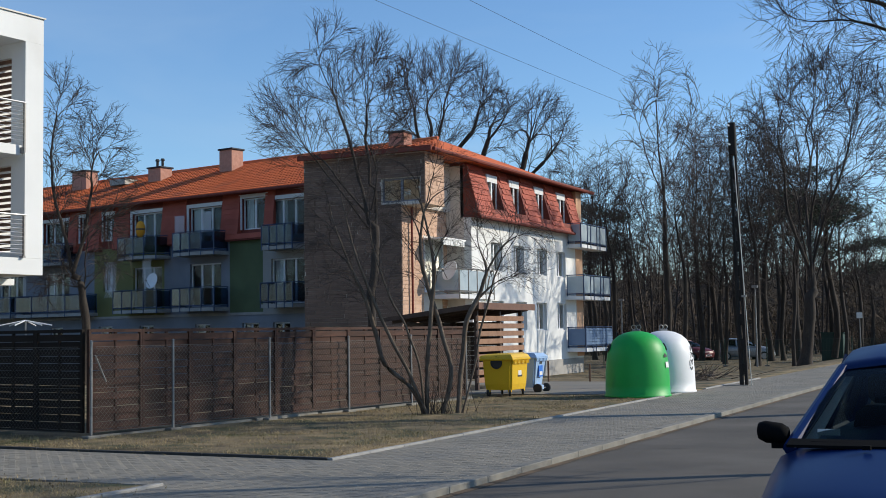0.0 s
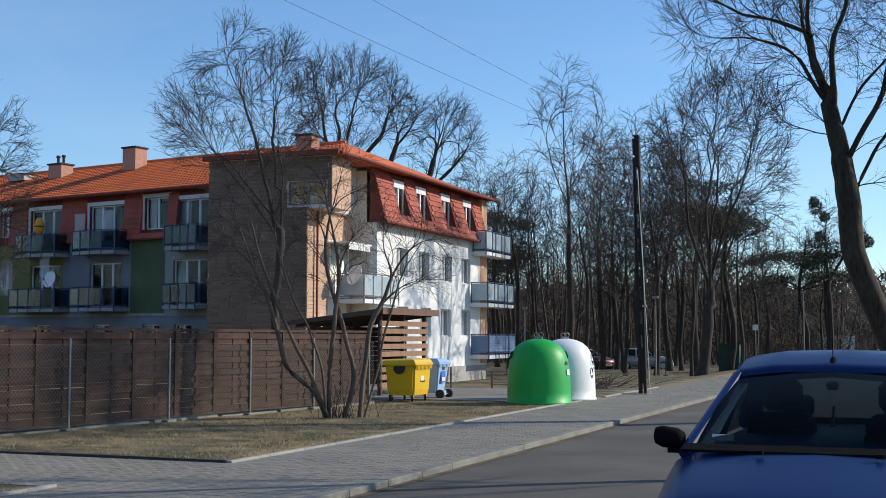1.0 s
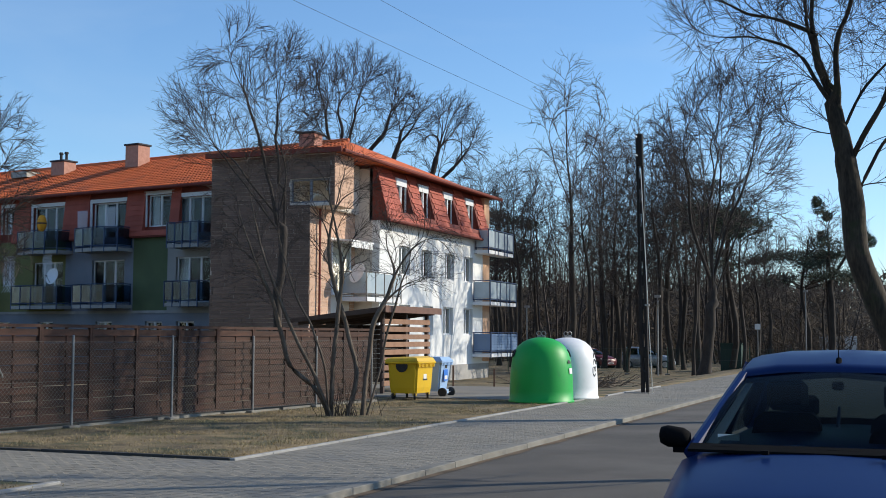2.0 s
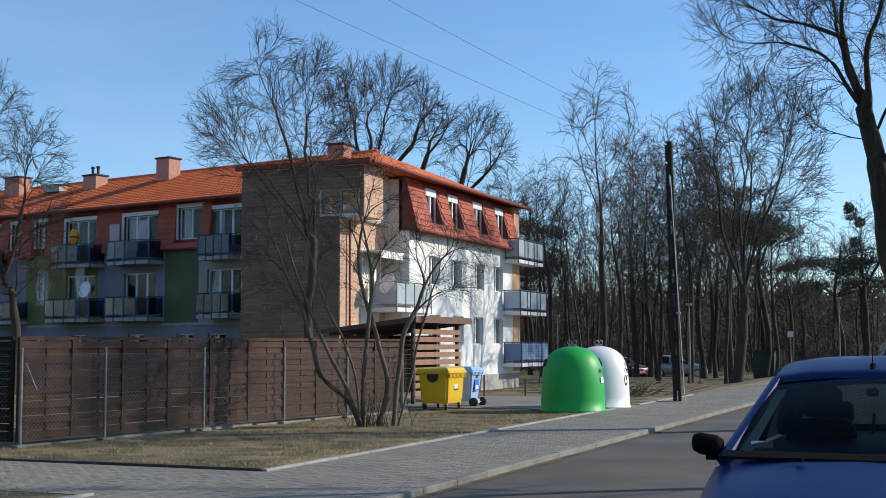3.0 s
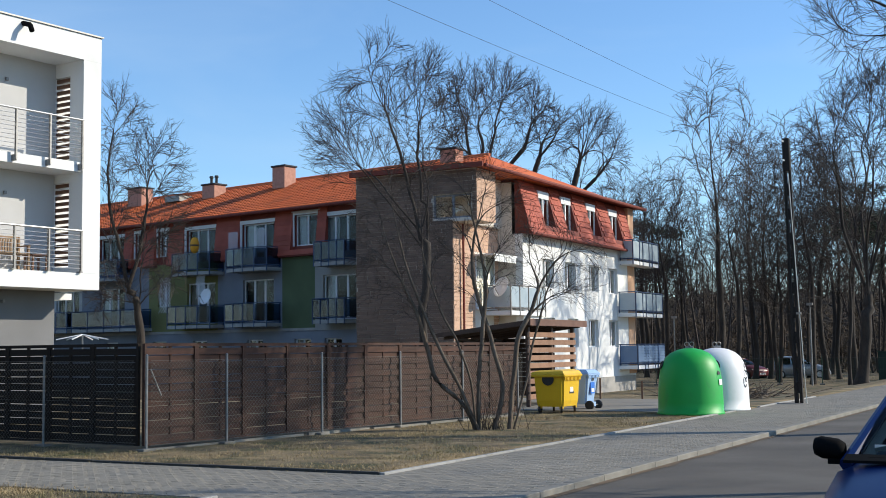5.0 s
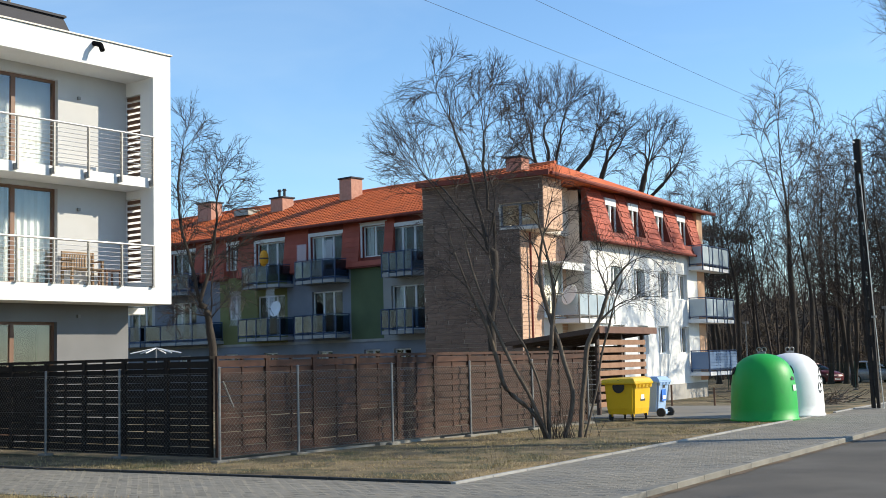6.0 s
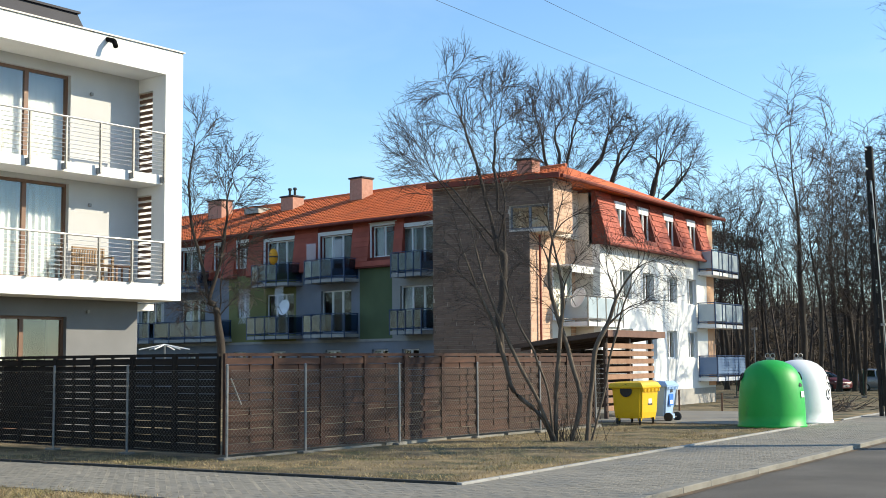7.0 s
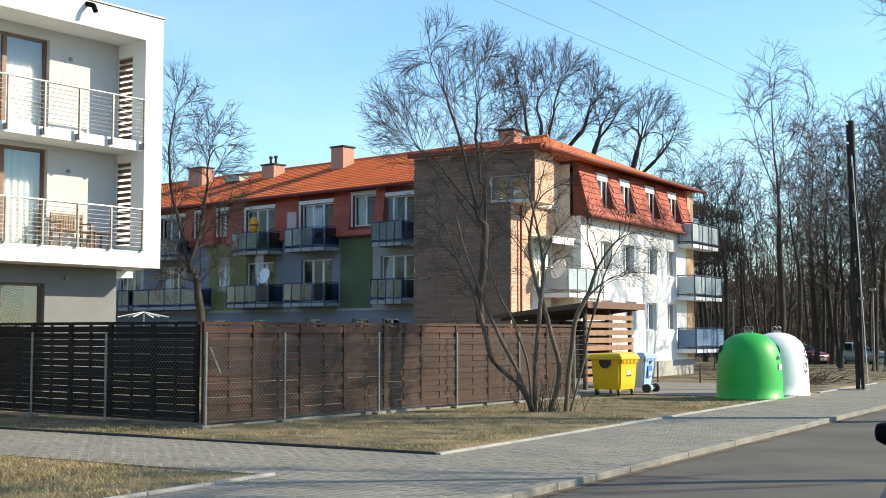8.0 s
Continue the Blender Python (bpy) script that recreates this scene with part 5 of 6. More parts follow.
# many-stemmed small tree before the fence: reach to the side at each height, by stem
STEMS = [
    ((-0.12, 0), (-0.35, 0.43), (-0.87, 1.0), (-1.03, 1.58), (-1.27, 2.27), (-1.79, 3.3), (-2.1, 4.0)),
    ((-0.07, 0), (-0.46, 0.77), (-0.92, 1.58), (-1.21, 2.27), (-1.55, 3.2), (-1.79, 4.2), (-1.9, 4.9)),
    ((-0.16, 0), (-0.29, 1.0), (-0.63, 1.8), (-0.98, 2.4), (-1.26, 3.4), (-1.3, 4.5)),
    ((-0.1, 0), (-0.14, 0.9), (-0.06, 1.9), (0.03, 2.7), (-0.05, 3.4), (-0.28, 4.4)),
    ((0.19, 0), (0.4, 0.9), (0.23, 1.6), (0.0, 2.6), (-0.03, 3.4), (0.13, 4.4), (0.25, 5.0)),
    ((0.51, 0), (0.69, 0.9), (0.87, 1.9), (1.16, 2.4), (1.45, 3.1), (1.8, 3.6)),
    ((0.57, 0), (0.92, 1.0), (1.04, 1.8), (1.22, 2.7), (1.57, 3.4)),
]
sr = random.Random(12)
stems = []
for knots in STEMS:
    lean_, at_ = sr.uniform(-0.1, 0.16), sr.uniform(-0.1, 0.1)
    stems.append([(x, at_ + lean_ * z, z - (0.12 if z == 0 else 0)) for x, z in knots])
shrub = tree_object("multi_stemmed_tree", "bare many-stemmed small tree growing before the fence",
                    crowned_tree(11, stems, [((-1.5, 0.2, 3.7), (1.25, 1.0, 1.7), 0.42), ((0.1, 0.2, 4.0), (1.0, 0.9, 1.6), 0.3), ((1.5, 0.2, 3.3), (0.95, 0.8, 1.1), 0.28)],
                                 1200, 0.15, 0.054, 0.0042, 0.42, 0.07, 1, 0.012, wave=0.5, low=1.8), pose(-11.4, 22.8, 0, 0, 0, 31), BARK_PALE, TWIG)
sucker = bmesh.new()
for _ in range(46):
    x, y = sr.gauss(0.15, 0.34), sr.gauss(0, 0.14)
    h_ = sr.uniform(0.2, 0.75)
    rod(sucker, (x, y, -0.05), (x + sr.gauss(0, 0.14), y + sr.gauss(0, 0.14), h_), 0.007, 0.003, 4)
tagged(part("root_growth", sucker, BARK, shrub, "thin shoots round the stems' feet"), kind="stuff")

big = tree_object("bare_tree", "large bare spreading oak behind the house", crowned_tree(
    5, [((-0.3, 0, -0.2), (-0.5, 0, 6), (-0.4, 0.1, 13.6)), ((-0.4, 0.1, 13.6), (-1.2, 0.3, 15.6)), ((-0.4, 0, 13.2), (0.6, -0.3, 15.6)), ((-0.4, 0, 12.4), (1.0, 0.2, 14.6), (2.2, 0.3, 16.4)), ((-0.4, 0, 13.6), (-0.3, 0.5, 15.8))],
    [((0.2, 0, 18.4), (4.9, 4.2, 4.4), 0.8), ((3.2, 0, 18.0), (2.2, 2.6, 2.6), 0.2)], 1600, 0.3, 0.4, 0.0135, 0.55, 0.04, 1, low=11), pose(-37.9, 77, -0.6, 0, 0, 26))
big2 = tree_object("bare_tree", "large bare oak behind the house roof", crowned_tree(
    6, [((-1.2, 0, -0.2), (-1.3, 0, 6), (-1.2, 0, 12.0)), ((-1.2, 0, 12.0), (-0.5, 0.2, 13.8)), ((-1.2, 0, 11.6), (0.4, -0.3, 13.2)), ((-3.6, 0.3, -0.2), (-3.9, 0.3, 8), (-3.9, 0.3, 12.6)), ((-3.9, 0.3, 12.4), (-3.0, 0.2, 15.0))],
    [((0.6, 0, 16.3), (3.1, 2.8, 3.6), 0.7), ((-1.9, 0, 17.2), (2.0, 2.0, 2.6), 0.3)], 950, 0.3, 0.3, 0.0135, 0.55, 0.03, 1, low=10), pose(-32.6, 81, -0.6, 0, 0, 22))
mid = tree_object("bare_tree", "bare dark tree with a fan of limbs in the yard", crowned_tree(
    8, [((0.1, 0, -0.2), (0.15, 0, 3.5), (0.1, 0, 6.4)), ((0.1, 0, 5.2), (-0.4, 0.1, 7.2), (-0.8, 0.1, 9.0), (-1.25, 0, 10.6)), ((0.1, 0, 6.4), (0.05, -0.1, 8.0)), ((0.1, 0, 5.4), (-0.8, 0.5, 7.0)), ((0.1, 0, 5.0), (-0.9, -0.5, 6.5)), ((0.1, 0, 5.6), (0.6, -0.3, 7.0)), ((0.1, 0, 4.4), (0.35, 0.3, 6.2))],
    [((-1.0, 0, 8.7), (2.9, 2.4, 2.3), 0.72), ((-1.2, 0, 10.8), (0.75, 0.7, 1.35), 0.12), ((0.3, 0, 10.4), (0.95, 0.8, 1.35), 0.16)], 1800, 0.2, 0.135, 0.0075, 0.42, 0.03, 1, 0.022, low=4), pose(-19.6, 34.7, -0.1, 0, 0, 30))
left = tree_object("bare_tree", "bare tree standing behind the garden fence", crowned_tree(
    21, [((0.25, 0, -0.2), (0.2, 0, 2.2), (-0.1, 0, 4.0)), ((-0.1, 0, 3.8), (-0.5, 0.1, 6.5), (-0.55, 0.1, 9.0)), ((-0.1, 0, 4.0), (0.4, -0.1, 6.4), (0.55, 0, 7.6)), ((0.1, 0, 3.0), (0.8, 0.2, 4.6)), ((0.0, 0, 3.4), (-0.6, -0.2, 5.0))],
    [((-0.5, 0, 8.4), (1.2, 1.2, 3.2), 0.4), ((0.8, 0, 7.0), (1.5, 1.4, 3.4), 0.4), ((0.1, 0, 4.2), (1.9, 1.5, 1.7), 0.2)], 1500, 0.2, 0.15, 0.0095, 0.42, 0.06, 1, 0.022, low=2.5), pose(-31.0, 33.9, -0.05, 0, 0, 42))
# leaning tree on the verge: bent trunk, steep limbs, thin drooping outer branches
lean = tree_object("bare_tree", "leaning old tree with mossy bark on the road verge", crowned_tree(
    31, [((-0.2, 0, -0.25), (-0.5, 0, 0.9), (-0.9, 0, 2.2), (-1.34, 0, 3.5), (-1.56, 0, 4.7), (-1.76, 0, 5.9), (-1.97, 0, 7.1), (-2.12, 0, 7.75), (-2.21, 0.1, 8.6), (-2.3, 0.2, 10.0), (-2.3, 0.3, 12.2)),
         ((-1.52, 0, 4.8), (-1.17, 0.2, 5.61), (-0.82, 0.4, 6.14), (-0.29, 0.8, 7.36), (0.3, 1.1, 9.0)),
         ((-1.65, 0, 5.45), (-1.32, -0.2, 6.29), (-1.02, -0.3, 7.17), (-0.73, -0.5, 8.12), (-0.47, -0.6, 9.55), (-0.3, -0.7, 11.4)),
         ((-1.78, 0, 6.15), (-1.42, 0.3, 7.08), (-0.96, 0.6, 7.77), (-0.4, 1.1, 8.6)),
         ((-1.94, 0, 6.8), (-1.81, -0.3, 7.97), (-1.56, -0.6, 8.93), (-1.3, -0.9, 10.6)),
         ((-2.0, 0, 6.65), (-2.81, -0.1, 7.68), (-3.52, -0.2, 8.11), (-4.26, -0.3, 8.23), (-4.9, -0.3, 8.05)),
         ((-2.05, 0, 7.0), (-2.45, 0.2, 8.27), (-2.73, 0.4, 9.04), (-3.13, 0.6, 10.2), (-3.4, 0.8, 11.8)),
         ((-2.2, 0.1, 8.15), (-2.92, 0.3, 8.58), (-3.52, 0.3, 8.8), (-4.13, 0.4, 8.92), (-4.88, 0.5, 8.67)),
         ((-1.9, 0, 6.0), (-2.48, 0.1, 6.1), (-2.78, 0.1, 5.8))],
    [((-3.3, 0, 9.1), (2.3, 1.6, 2.1), 0.42), ((-1.0, 0, 9.6), (1.9, 1.8, 3.0), 0.46), ((-2.7, 0, 7.2), (0.9, 0.8, 0.9), 0.12), ((-0.4, 0.2, 6.4), (0.9, 0.9, 1.7), 0.14)], 3000, 0.2, 0.245, 0.0066, 0.6, -0.04, 1, 0.02, wave=0.8, low=4.9), pose(0, 26.8, -0.08) @ Matrix.Diagonal((0.975, 0.975, 0.98, 1)), MOSSY)

# wood beyond the road: a few kinds, many trees
fan_tree = crowned_tree(45, [((-0.3, 0, -0.2), (0.1, 0, 2.4), (0.2, 0, 4.6))] + [((0.2, 0, 3.4 + 0.25 * i), (0.2 + 0.9 * math.cos(2.4 * i), 0.9 * math.sin(2.4 * i), 6.6 + 0.2 * i), (0.4 + 1.4 * math.cos(2.4 * i), 1.4 * math.sin(2.4 * i), 8.2 + 0.2 * i)) for i in range(7)],
                        [((0.7, 0, 11.0), (4.1, 4.0, 5.0), 1.0)], 1700, 0.32, 0.27, 0.013, 0.6, 0.05, 1, wave=0.6, low=4.5)
slim_trees = []
for s, h, r_, wide in ((41, 18.3, 0.2, 2.6), (42, 15.5, 0.17, 2.0), (43, 17.0, 0.22, 3.0), (44, 14.0, 0.13, 1.7)):
    sk = random.Random(s)
    limbs = [((0, 0, -0.2), (sk.uniform(-0.3, 0.3), 0, h * 0.35), (sk.uniform(-0.4, 0.4), 0.1, h * 0.62), (sk.uniform(-0.4, 0.4), 0, h * 0.9))]
    for i in range(6):
        z, a = h * (0.3 + 0.07 * i), 2.4 * i + s
        limbs.append(((0.0, 0, z), (0.35 * wide * math.cos(a), 0.35 * wide * math.sin(a), z + h * 0.09), (0.75 * wide * math.cos(a), 0.75 * wide * math.sin(a), z + h * 0.24)))
    slim_trees.append(crowned_tree(s, limbs, [((0, 0, h * 0.62), (wide, wide, h * 0.37), 1.0)], 720, 0.36, r_ * 0.85, 0.014, 0.7, 0.07, 1, wave=0.5, low=h * 0.3))
kinds = [tree_object("bare_tree", "tall bare woodland tree", w, pose(x, y, ground_z(x, y), 0, 0, a)) for w, x, y, a in (
    (slim_trees[0], -19.1, 67.7, 0), (slim_trees[1], -15.2, 72.0, 40), (slim_trees[2], -16.4, 82.0, 0), (slim_trees[3], -25.0, 80.0, 80), (fan_tree, -10.9, 64.0, 10))]
rng = random.Random(77)
spots = []
while len(spots) < 34:
    y = rng.uniform(72, 150)
    x = rng.uniform(-0.46 * y + 6, -0.075 * y)
    if -7.5 < x < 1 and y < 120:
        continue
    if x < -21 and y < 74:
        continue
    if all((x - a) ** 2 + (y - b) ** 2 > 16 for a, b in spots):
        spots.append((x, y))
for i, (x, y) in enumerate(spots):
    k = kinds[i % 4]
    s_ = rng.uniform(0.72, 0.95) * (0.8 if x > -0.16 * y else 1.0)
    copy_thing(k, pose(x, y, ground_z(x, y) - 0.05, 0, 0, rng.uniform(0, 360)) @ Matrix.Diagonal((s_, s_, s_, 1)))
for i, (x, y, s_) in enumerate(((-17.8, 66.0, 0.85), (-13.4, 75.0, 1.0), (-21.5, 84.0, 1.0), (-19.0, 97.0, 1.0), (-12.6, 69.0, 0.9), (-23.5, 92.0, 1.0), (-16.9, 76.0, 1.0), (-25.4, 77.0, 0.95), (-20.6, 84.5, 0.95), (-14.6, 66.5, 0.7), (-29.0, 79.0, 0.95), (-26.8, 71.5, 0.9), (-30.5, 88.0, 0.92), (-28.2, 84.0, 0.85), (-10.6, 106.0, 0.72), (-8.4, 102.0, 0.62), (-12.2, 98.0, 0.7))):
    copy_thing(kinds[(1, 2, 0, 2, 3, 2, 2, 1, 0, 3, 1, 3, 2, 0, 2, 1, 2)[i]], pose(x, y, ground_z(x, y) - 0.05, 0, 0, 57 * i) @ Matrix.Diagonal((s_, s_, s_, 1)))

# tree with mistletoe at the road's far end
mist = tree_object("bare_tree", "bare dark tree carrying round mistletoe clumps", crowned_tree(
    52, [((0, 0, -0.2), (0.15, 0, 4.0), (-0.3, 0, 8.6), (-0.8, 0, 11.6)), ((0, 0, 6.0), (1.6, 0.2, 8.2), (2.9, 0.2, 9.0)), ((-0.2, 0, 7.6), (-1.4, 0, 8.4), (-2.4, 0, 8.8))],
    [((0.6, 0, 9.0), (2.8, 2.0, 1.7), 1.0)], 260, 0.4, 0.22, 0.016, 0.6, 0.05, 1), pose(-7.6, 99, 0))
mr = random.Random(9)
for cx, cz, rr in ((-0.8, 11.6, 0.5), (-0.95, 12.1, 0.35), (-0.2, 10.9, 0.35), (-0.5, 9.4, 0.4), (2.4, 9.2, 0.55), (1.7, 8.6, 0.4), (2.9, 8.9, 0.4)):
    cv, cf = [], []
    for _ in range(260):
        d = Vector((mr.gauss(0, 1), mr.gauss(0, 1), mr.gauss(0, 1))).normalized()
        p = Vector((cx, mr.uniform(-0.1, 0.1), cz)) + d * rr * mr.random() ** 0.5
        n_ = d.orthogonal().normalized() * 0.06
        i_ = len(cv)
        cv += [tuple(p - n_), tuple(p + n_), tuple(p + d * 0.2)]
        cf.append((i_, i_ + 1, i_ + 2))
    link("mistletoe", cv, cf, NEEDLES, mist, "dark green mistletoe ball")


def pine(m, h, seed):
    r = random.Random(seed)
    t = thing("pine_tree", "tall pine with dark flat needle clumps", "tree", m, group="pines")
    tr = Wood(seed)
    pts = [Vector((0.3 * math.sin(i), 0.2 * math.cos(i * 1.3), h * i / 8 - 0.2)) for i in range(9)]
    tr.tube(pts, [0.22 * (1 - 0.09 * i) for i in range(9)], 8, True)
    vs, fs = [], []
    for b in range(13):
        z = h * r.uniform(0.6, 1.0)
        a = r.uniform(0, 6.28)
        L = r.uniform(1.2, 3.6) * (1.2 - 0.6 * (z / h - 0.6) / 0.4)
        s = Vector((0, 0, z - 0.8))
        e = Vector((L * math.cos(a), L * math.sin(a), z))
        tr.tube([s, (s + e) / 2 + Vector((0, 0, 0.1)), e], [0.06, 0.045, 0.02], 5, True)
        for c in range(400):
            p = e + Vector((r.gauss(0, 0.75), r.gauss(0, 0.75), r.gauss(0, 0.22)))
            d = Vector((r.gauss(0, 1), r.gauss(0, 1), r.gauss(0.4, 0.6))).normalized() * r.uniform(0.2, 0.42)
            n = d.orthogonal().normalized() * 0.045
            i = len(vs)
            vs += [tuple(p - n), tuple(p + n), tuple(p + d)]
            fs.append((i, i + 1, i + 2))
    link("trunk", *tr.thick, BARK, t, smooth=True)
    link("crown", vs, fs, NEEDLES, t)
    return t


for i, (x, y, h) in enumerate(((-12.2, 80, 11.5), (-9.6, 100, 9.5), (-16.2, 104, 12), (1.5, 118, 12), (-32, 92, 12.5))):
    pine(pose(x, y, -0.1), h, 300 + i)

# unseen trees added behind the viewer, to dim sky light and close the street
for i in range(3):
    x, y = rng.uniform(-45, 30), rng.uniform(-45, -9)
    copy_thing(kinds[i % 5], pose(x, y, 0, 0, 0, rng.uniform(0, 360)))
# the tree whose shadow falls across the road and the path
copy_thing(kinds[1], pose(3.2, 18.6, -0.05, 0, 0, 70) @ Matrix.Diagonal((0.85, 0.85, 0.85, 1)))

# far thicket: thin stems and twigs, too many to count
tw = Wood(55)
for i in range(1300):
    y = tw.r.uniform(100, 190)
    x = tw.r.uniform(-0.62 * y, 0.1 * y)
    if -7 < x < 1 and y < 150:
        continue
    h = tw.r.uniform(3.5, 14) * (0.62 if x > -0.15 * y else 1.0)
    lean_ = Vector((tw.r.gauss(0, 0.1), tw.r.gauss(0, 0.1), 1)).normalized()
    p = Vector((x, y, -0.6))
    tw.tube([p, p + lean_ * h * 0.5, p + lean_ * h], [0.02 + h * 0.008, 0.015 + h * 0.005, 0.01], 4, False)
    for k in range(12):
        q = p + lean_ * h * tw.r.uniform(0.1, 0.95)
        d = Vector((tw.r.gauss(0, 1), tw.r.gauss(0, 1), tw.r.uniform(0.3, 1.4))).normalized() * tw.r.uniform(0.6, 2.4)
        tw.tube([q, q + d * 0.5 + Vector((0, 0, 0.1)), q + d], [0.03, 0.02, 0.008], 3, False)
tagged(link("thicket", *tw.thin, TWIG), "far bare woodland thicket of stems and twigs", "woodland", kind="stuff")
vs, fs = [], []
ur = random.Random(66)
for i in range(125000):
    y = ur.uniform(104, 200)
    x = ur.uniform(-0.75 * y, 0.4 * y)
    if -7 < x < 0 and y < 160:
        continue
    top = 6.2 + 3.0 * noise.noise((x * 0.12, y * 0.05, 1.0)) + (y - 104) * 0.05
    z = -0.7 + top * ur.random() ** 1.3
    d = Vector((ur.gauss(0, 1), ur.gauss(0, 1), ur.gauss(0, 1.2))).normalized() * ur.uniform(1.0, 2.8)
    n_ = d.orthogonal().normalized() * ur.uniform(0.02, 0.065)
    p = Vector((x, y, z))
    i_ = len(vs)
    vs += [tuple(p - n_), tuple(p + n_), tuple(p + d)]
    fs.append((i_, i_ + 1, i_ + 2))
for i in range(22000):
    y = ur.uniform(200, 260)
    x = ur.uniform(-0.75 * y, 0.45 * y)
    p = Vector((x, y, -0.7 + (12 + 6 * noise.noise((x * 0.06, y * 0.02, 5.0))) * ur.random() ** 1.1))
    d = Vector((ur.gauss(0, 0.6), ur.gauss(0, 0.6), ur.gauss(0, 1.4))).normalized() * ur.uniform(1.0, 3.0)
    n_ = d.orthogonal().normalized() * ur.uniform(0.2, 0.5)
    i_ = len(vs)
    vs += [tuple(p - n_), tuple(p + n_), tuple(p + d)]
    fs.append((i_, i_ + 1, i_ + 2))
# ring of brush added beside and behind the viewer, to darken window reflections
for i in range(26000):
    a_ = ur.uniform(0, 2 * math.pi)
    r_ = ur.uniform(95, 170)
    x, y = r_ * math.cos(a_), r_ * math.sin(a_)
    if y > 70 or (x > 0 and y > -30):
        continue
    z = -0.7 + 17 * ur.random() ** 1.2
    d = Vector((ur.gauss(0, 1), ur.gauss(0, 1), ur.gauss(0, 1.2))).normalized() * ur.uniform(0.8, 1.8)
    n_ = d.orthogonal().normalized() * ur.uniform(0.15, 0.4)
    p = Vector((x, y, z))
    i_ = len(vs)
    vs += [tuple(p - n_), tuple(p + n_), tuple(p + d)]
    fs.append((i_, i_ + 1, i_ + 2))
# denser unseen brush, added so the long front's panes reflect dark
for i in range(16000):
    a_ = radians(ur.uniform(180, 245))
    r_ = ur.uniform(70, 105)
    p = Vector((r_ * math.cos(a_), r_ * math.sin(a_), -0.7 + 24 * ur.random() ** 1.1))
    d = Vector((ur.gauss(0, 1), ur.gauss(0, 1), ur.gauss(0, 1.2))).normalized() * ur.uniform(1.2, 2.6)
    n_ = d.orthogonal().normalized() * ur.uniform(0.3, 0.7)
    i_ = len(vs)
    vs += [tuple(p - n_), tuple(p + n_), tuple(p + d)]
    fs.append((i_, i_ + 1, i_ + 2))
tagged(link("undergrowth", vs, fs, BRUSH), "dark tangled undergrowth of the far wood, with unseen brush added to darken reflections", "undergrowth", kind="stuff")

# grass tufts
vs, fs = [], []
gr = random.Random(91)


def tuft(x, y, h, n):
    for _ in range(n):
        a = gr.uniform(0, 6.28)
        px, py = x + gr.gauss(0, 0.22), y + gr.gauss(0, 0.22)
        l = h * gr.uniform(0.4, 1.3)
        bx, by = l * gr.uniform(0.3, 1.8) * math.cos(a), l * gr.uniform(0.3, 1.8) * math.sin(a)
        wx, wy = -math.sin(a) * 0.0027, math.cos(a) * 0.0027
        i = len(vs)
        z = -0.02
        vs.extend([(px - wx, py - wy, z), (px + wx, py + wy, z), (px + bx * 0.4 + wx, py + by * 0.4 + wy, z + l * 0.6), (px + bx * 0.4 - wx, py + by * 0.4 - wy, z + l * 0.6), (px + bx, py + by, z + l * 0.75)])
        fs.extend([(i, i + 1, i + 2, i + 3), (i + 3, i + 2, i + 4)])


for _ in range(15000):
    x, y = gr.uniform(-16.5, -8.55), gr.uniform(14.1, 30)
    if x < -14.1 + (y - 16) * 0.11 and y > 16.0:
        continue
    if noise.noise((x * 0.8, y * 0.8, 3.0)) + 0.6 * noise.noise((x * 2.6, y * 2.6, 8.0)) > gr.uniform(-0.35, 0.35):
        tuft(x, y, gr.uniform(0.02, 0.06), 9)
for _ in range(6500):
    x, y = gr.uniform(-15, -8.95), gr.uniform(7.5, 11.0)
    if noise.noise((x * 0.9, y * 0.9, 3.0)) + 0.6 * noise.noise((x * 3.0, y * 3.0, 8.0)) > gr.uniform(-0.35, 0.35):
        tuft(x, y, gr.uniform(0.03, 0.075), 9)
for _ in range(500):
    tuft(gr.uniform(-26, -15), gr.uniform(14.1, 15.9), gr.uniform(0.04, 0.09), 6)
tagged(link("grass", vs, fs, BLADE), "short dry winter grass blades and straw", "grass", kind="stuff")


# ---- pole, wires, street lamps ----
pole = thing("utility_pole", "dark twin-leg utility pole with a pale cable tube", "utility pole", pose(-7.93, 35.7, 0, 0, -1.0, 0))
for dx, dy in ((-0.068, 0.0), (0.068, 0.04)):
    part("leg", loft(bmesh.new(), [[(dx - 0.035 * k, dy - 0.06 * k, z), (dx + 0.035 * k, dy - 0.06 * k, z), (dx * 0.9 + 0.035 * k, dy + 0.06 * k, z), (dx * 0.9 - 0.035 * k, dy + 0.06 * k, z)] for z, k in ((-0.3, 1.2), (7.5, 0.9))]), POLE_WOOD, pole)
for k in range(9):
    part("spacer", cube(-0.06, 0.06, -0.045, 0.06, 0.3 + k * 0.7, 0.62 + k * 0.7), POLE_WOOD, pole)
part("cap", cube(-0.1, 0.1, -0.08, 0.1, 6.6, 7.55, 0.02), POLE_WOOD, pole)
part("cable_tube", rod(bmesh.new(), (0.24, -0.12, -0.1), (0.05, -0.12, 6.5), 0.012), PALE_TUBE, pole)
part("collar", cube(0.08, 0.2, -0.16, -0.06, 2.5, 2.56), GALV, pole)
ins = bmesh.new()
for z in (6.9, 7.45):
    rod(ins, (-0.05, -0.1, z), (-0.05, -0.28, z), 0.022)
part("insulator", ins, WHITE_PLASTIC, pole)
tagged(part("pole_slab", cube(-8.45, -7.75, 35.35, 36.05, -0.1, 0.015, 0.01), KERB_ROAD), "pale concrete slab at the pole's foot", "slab")


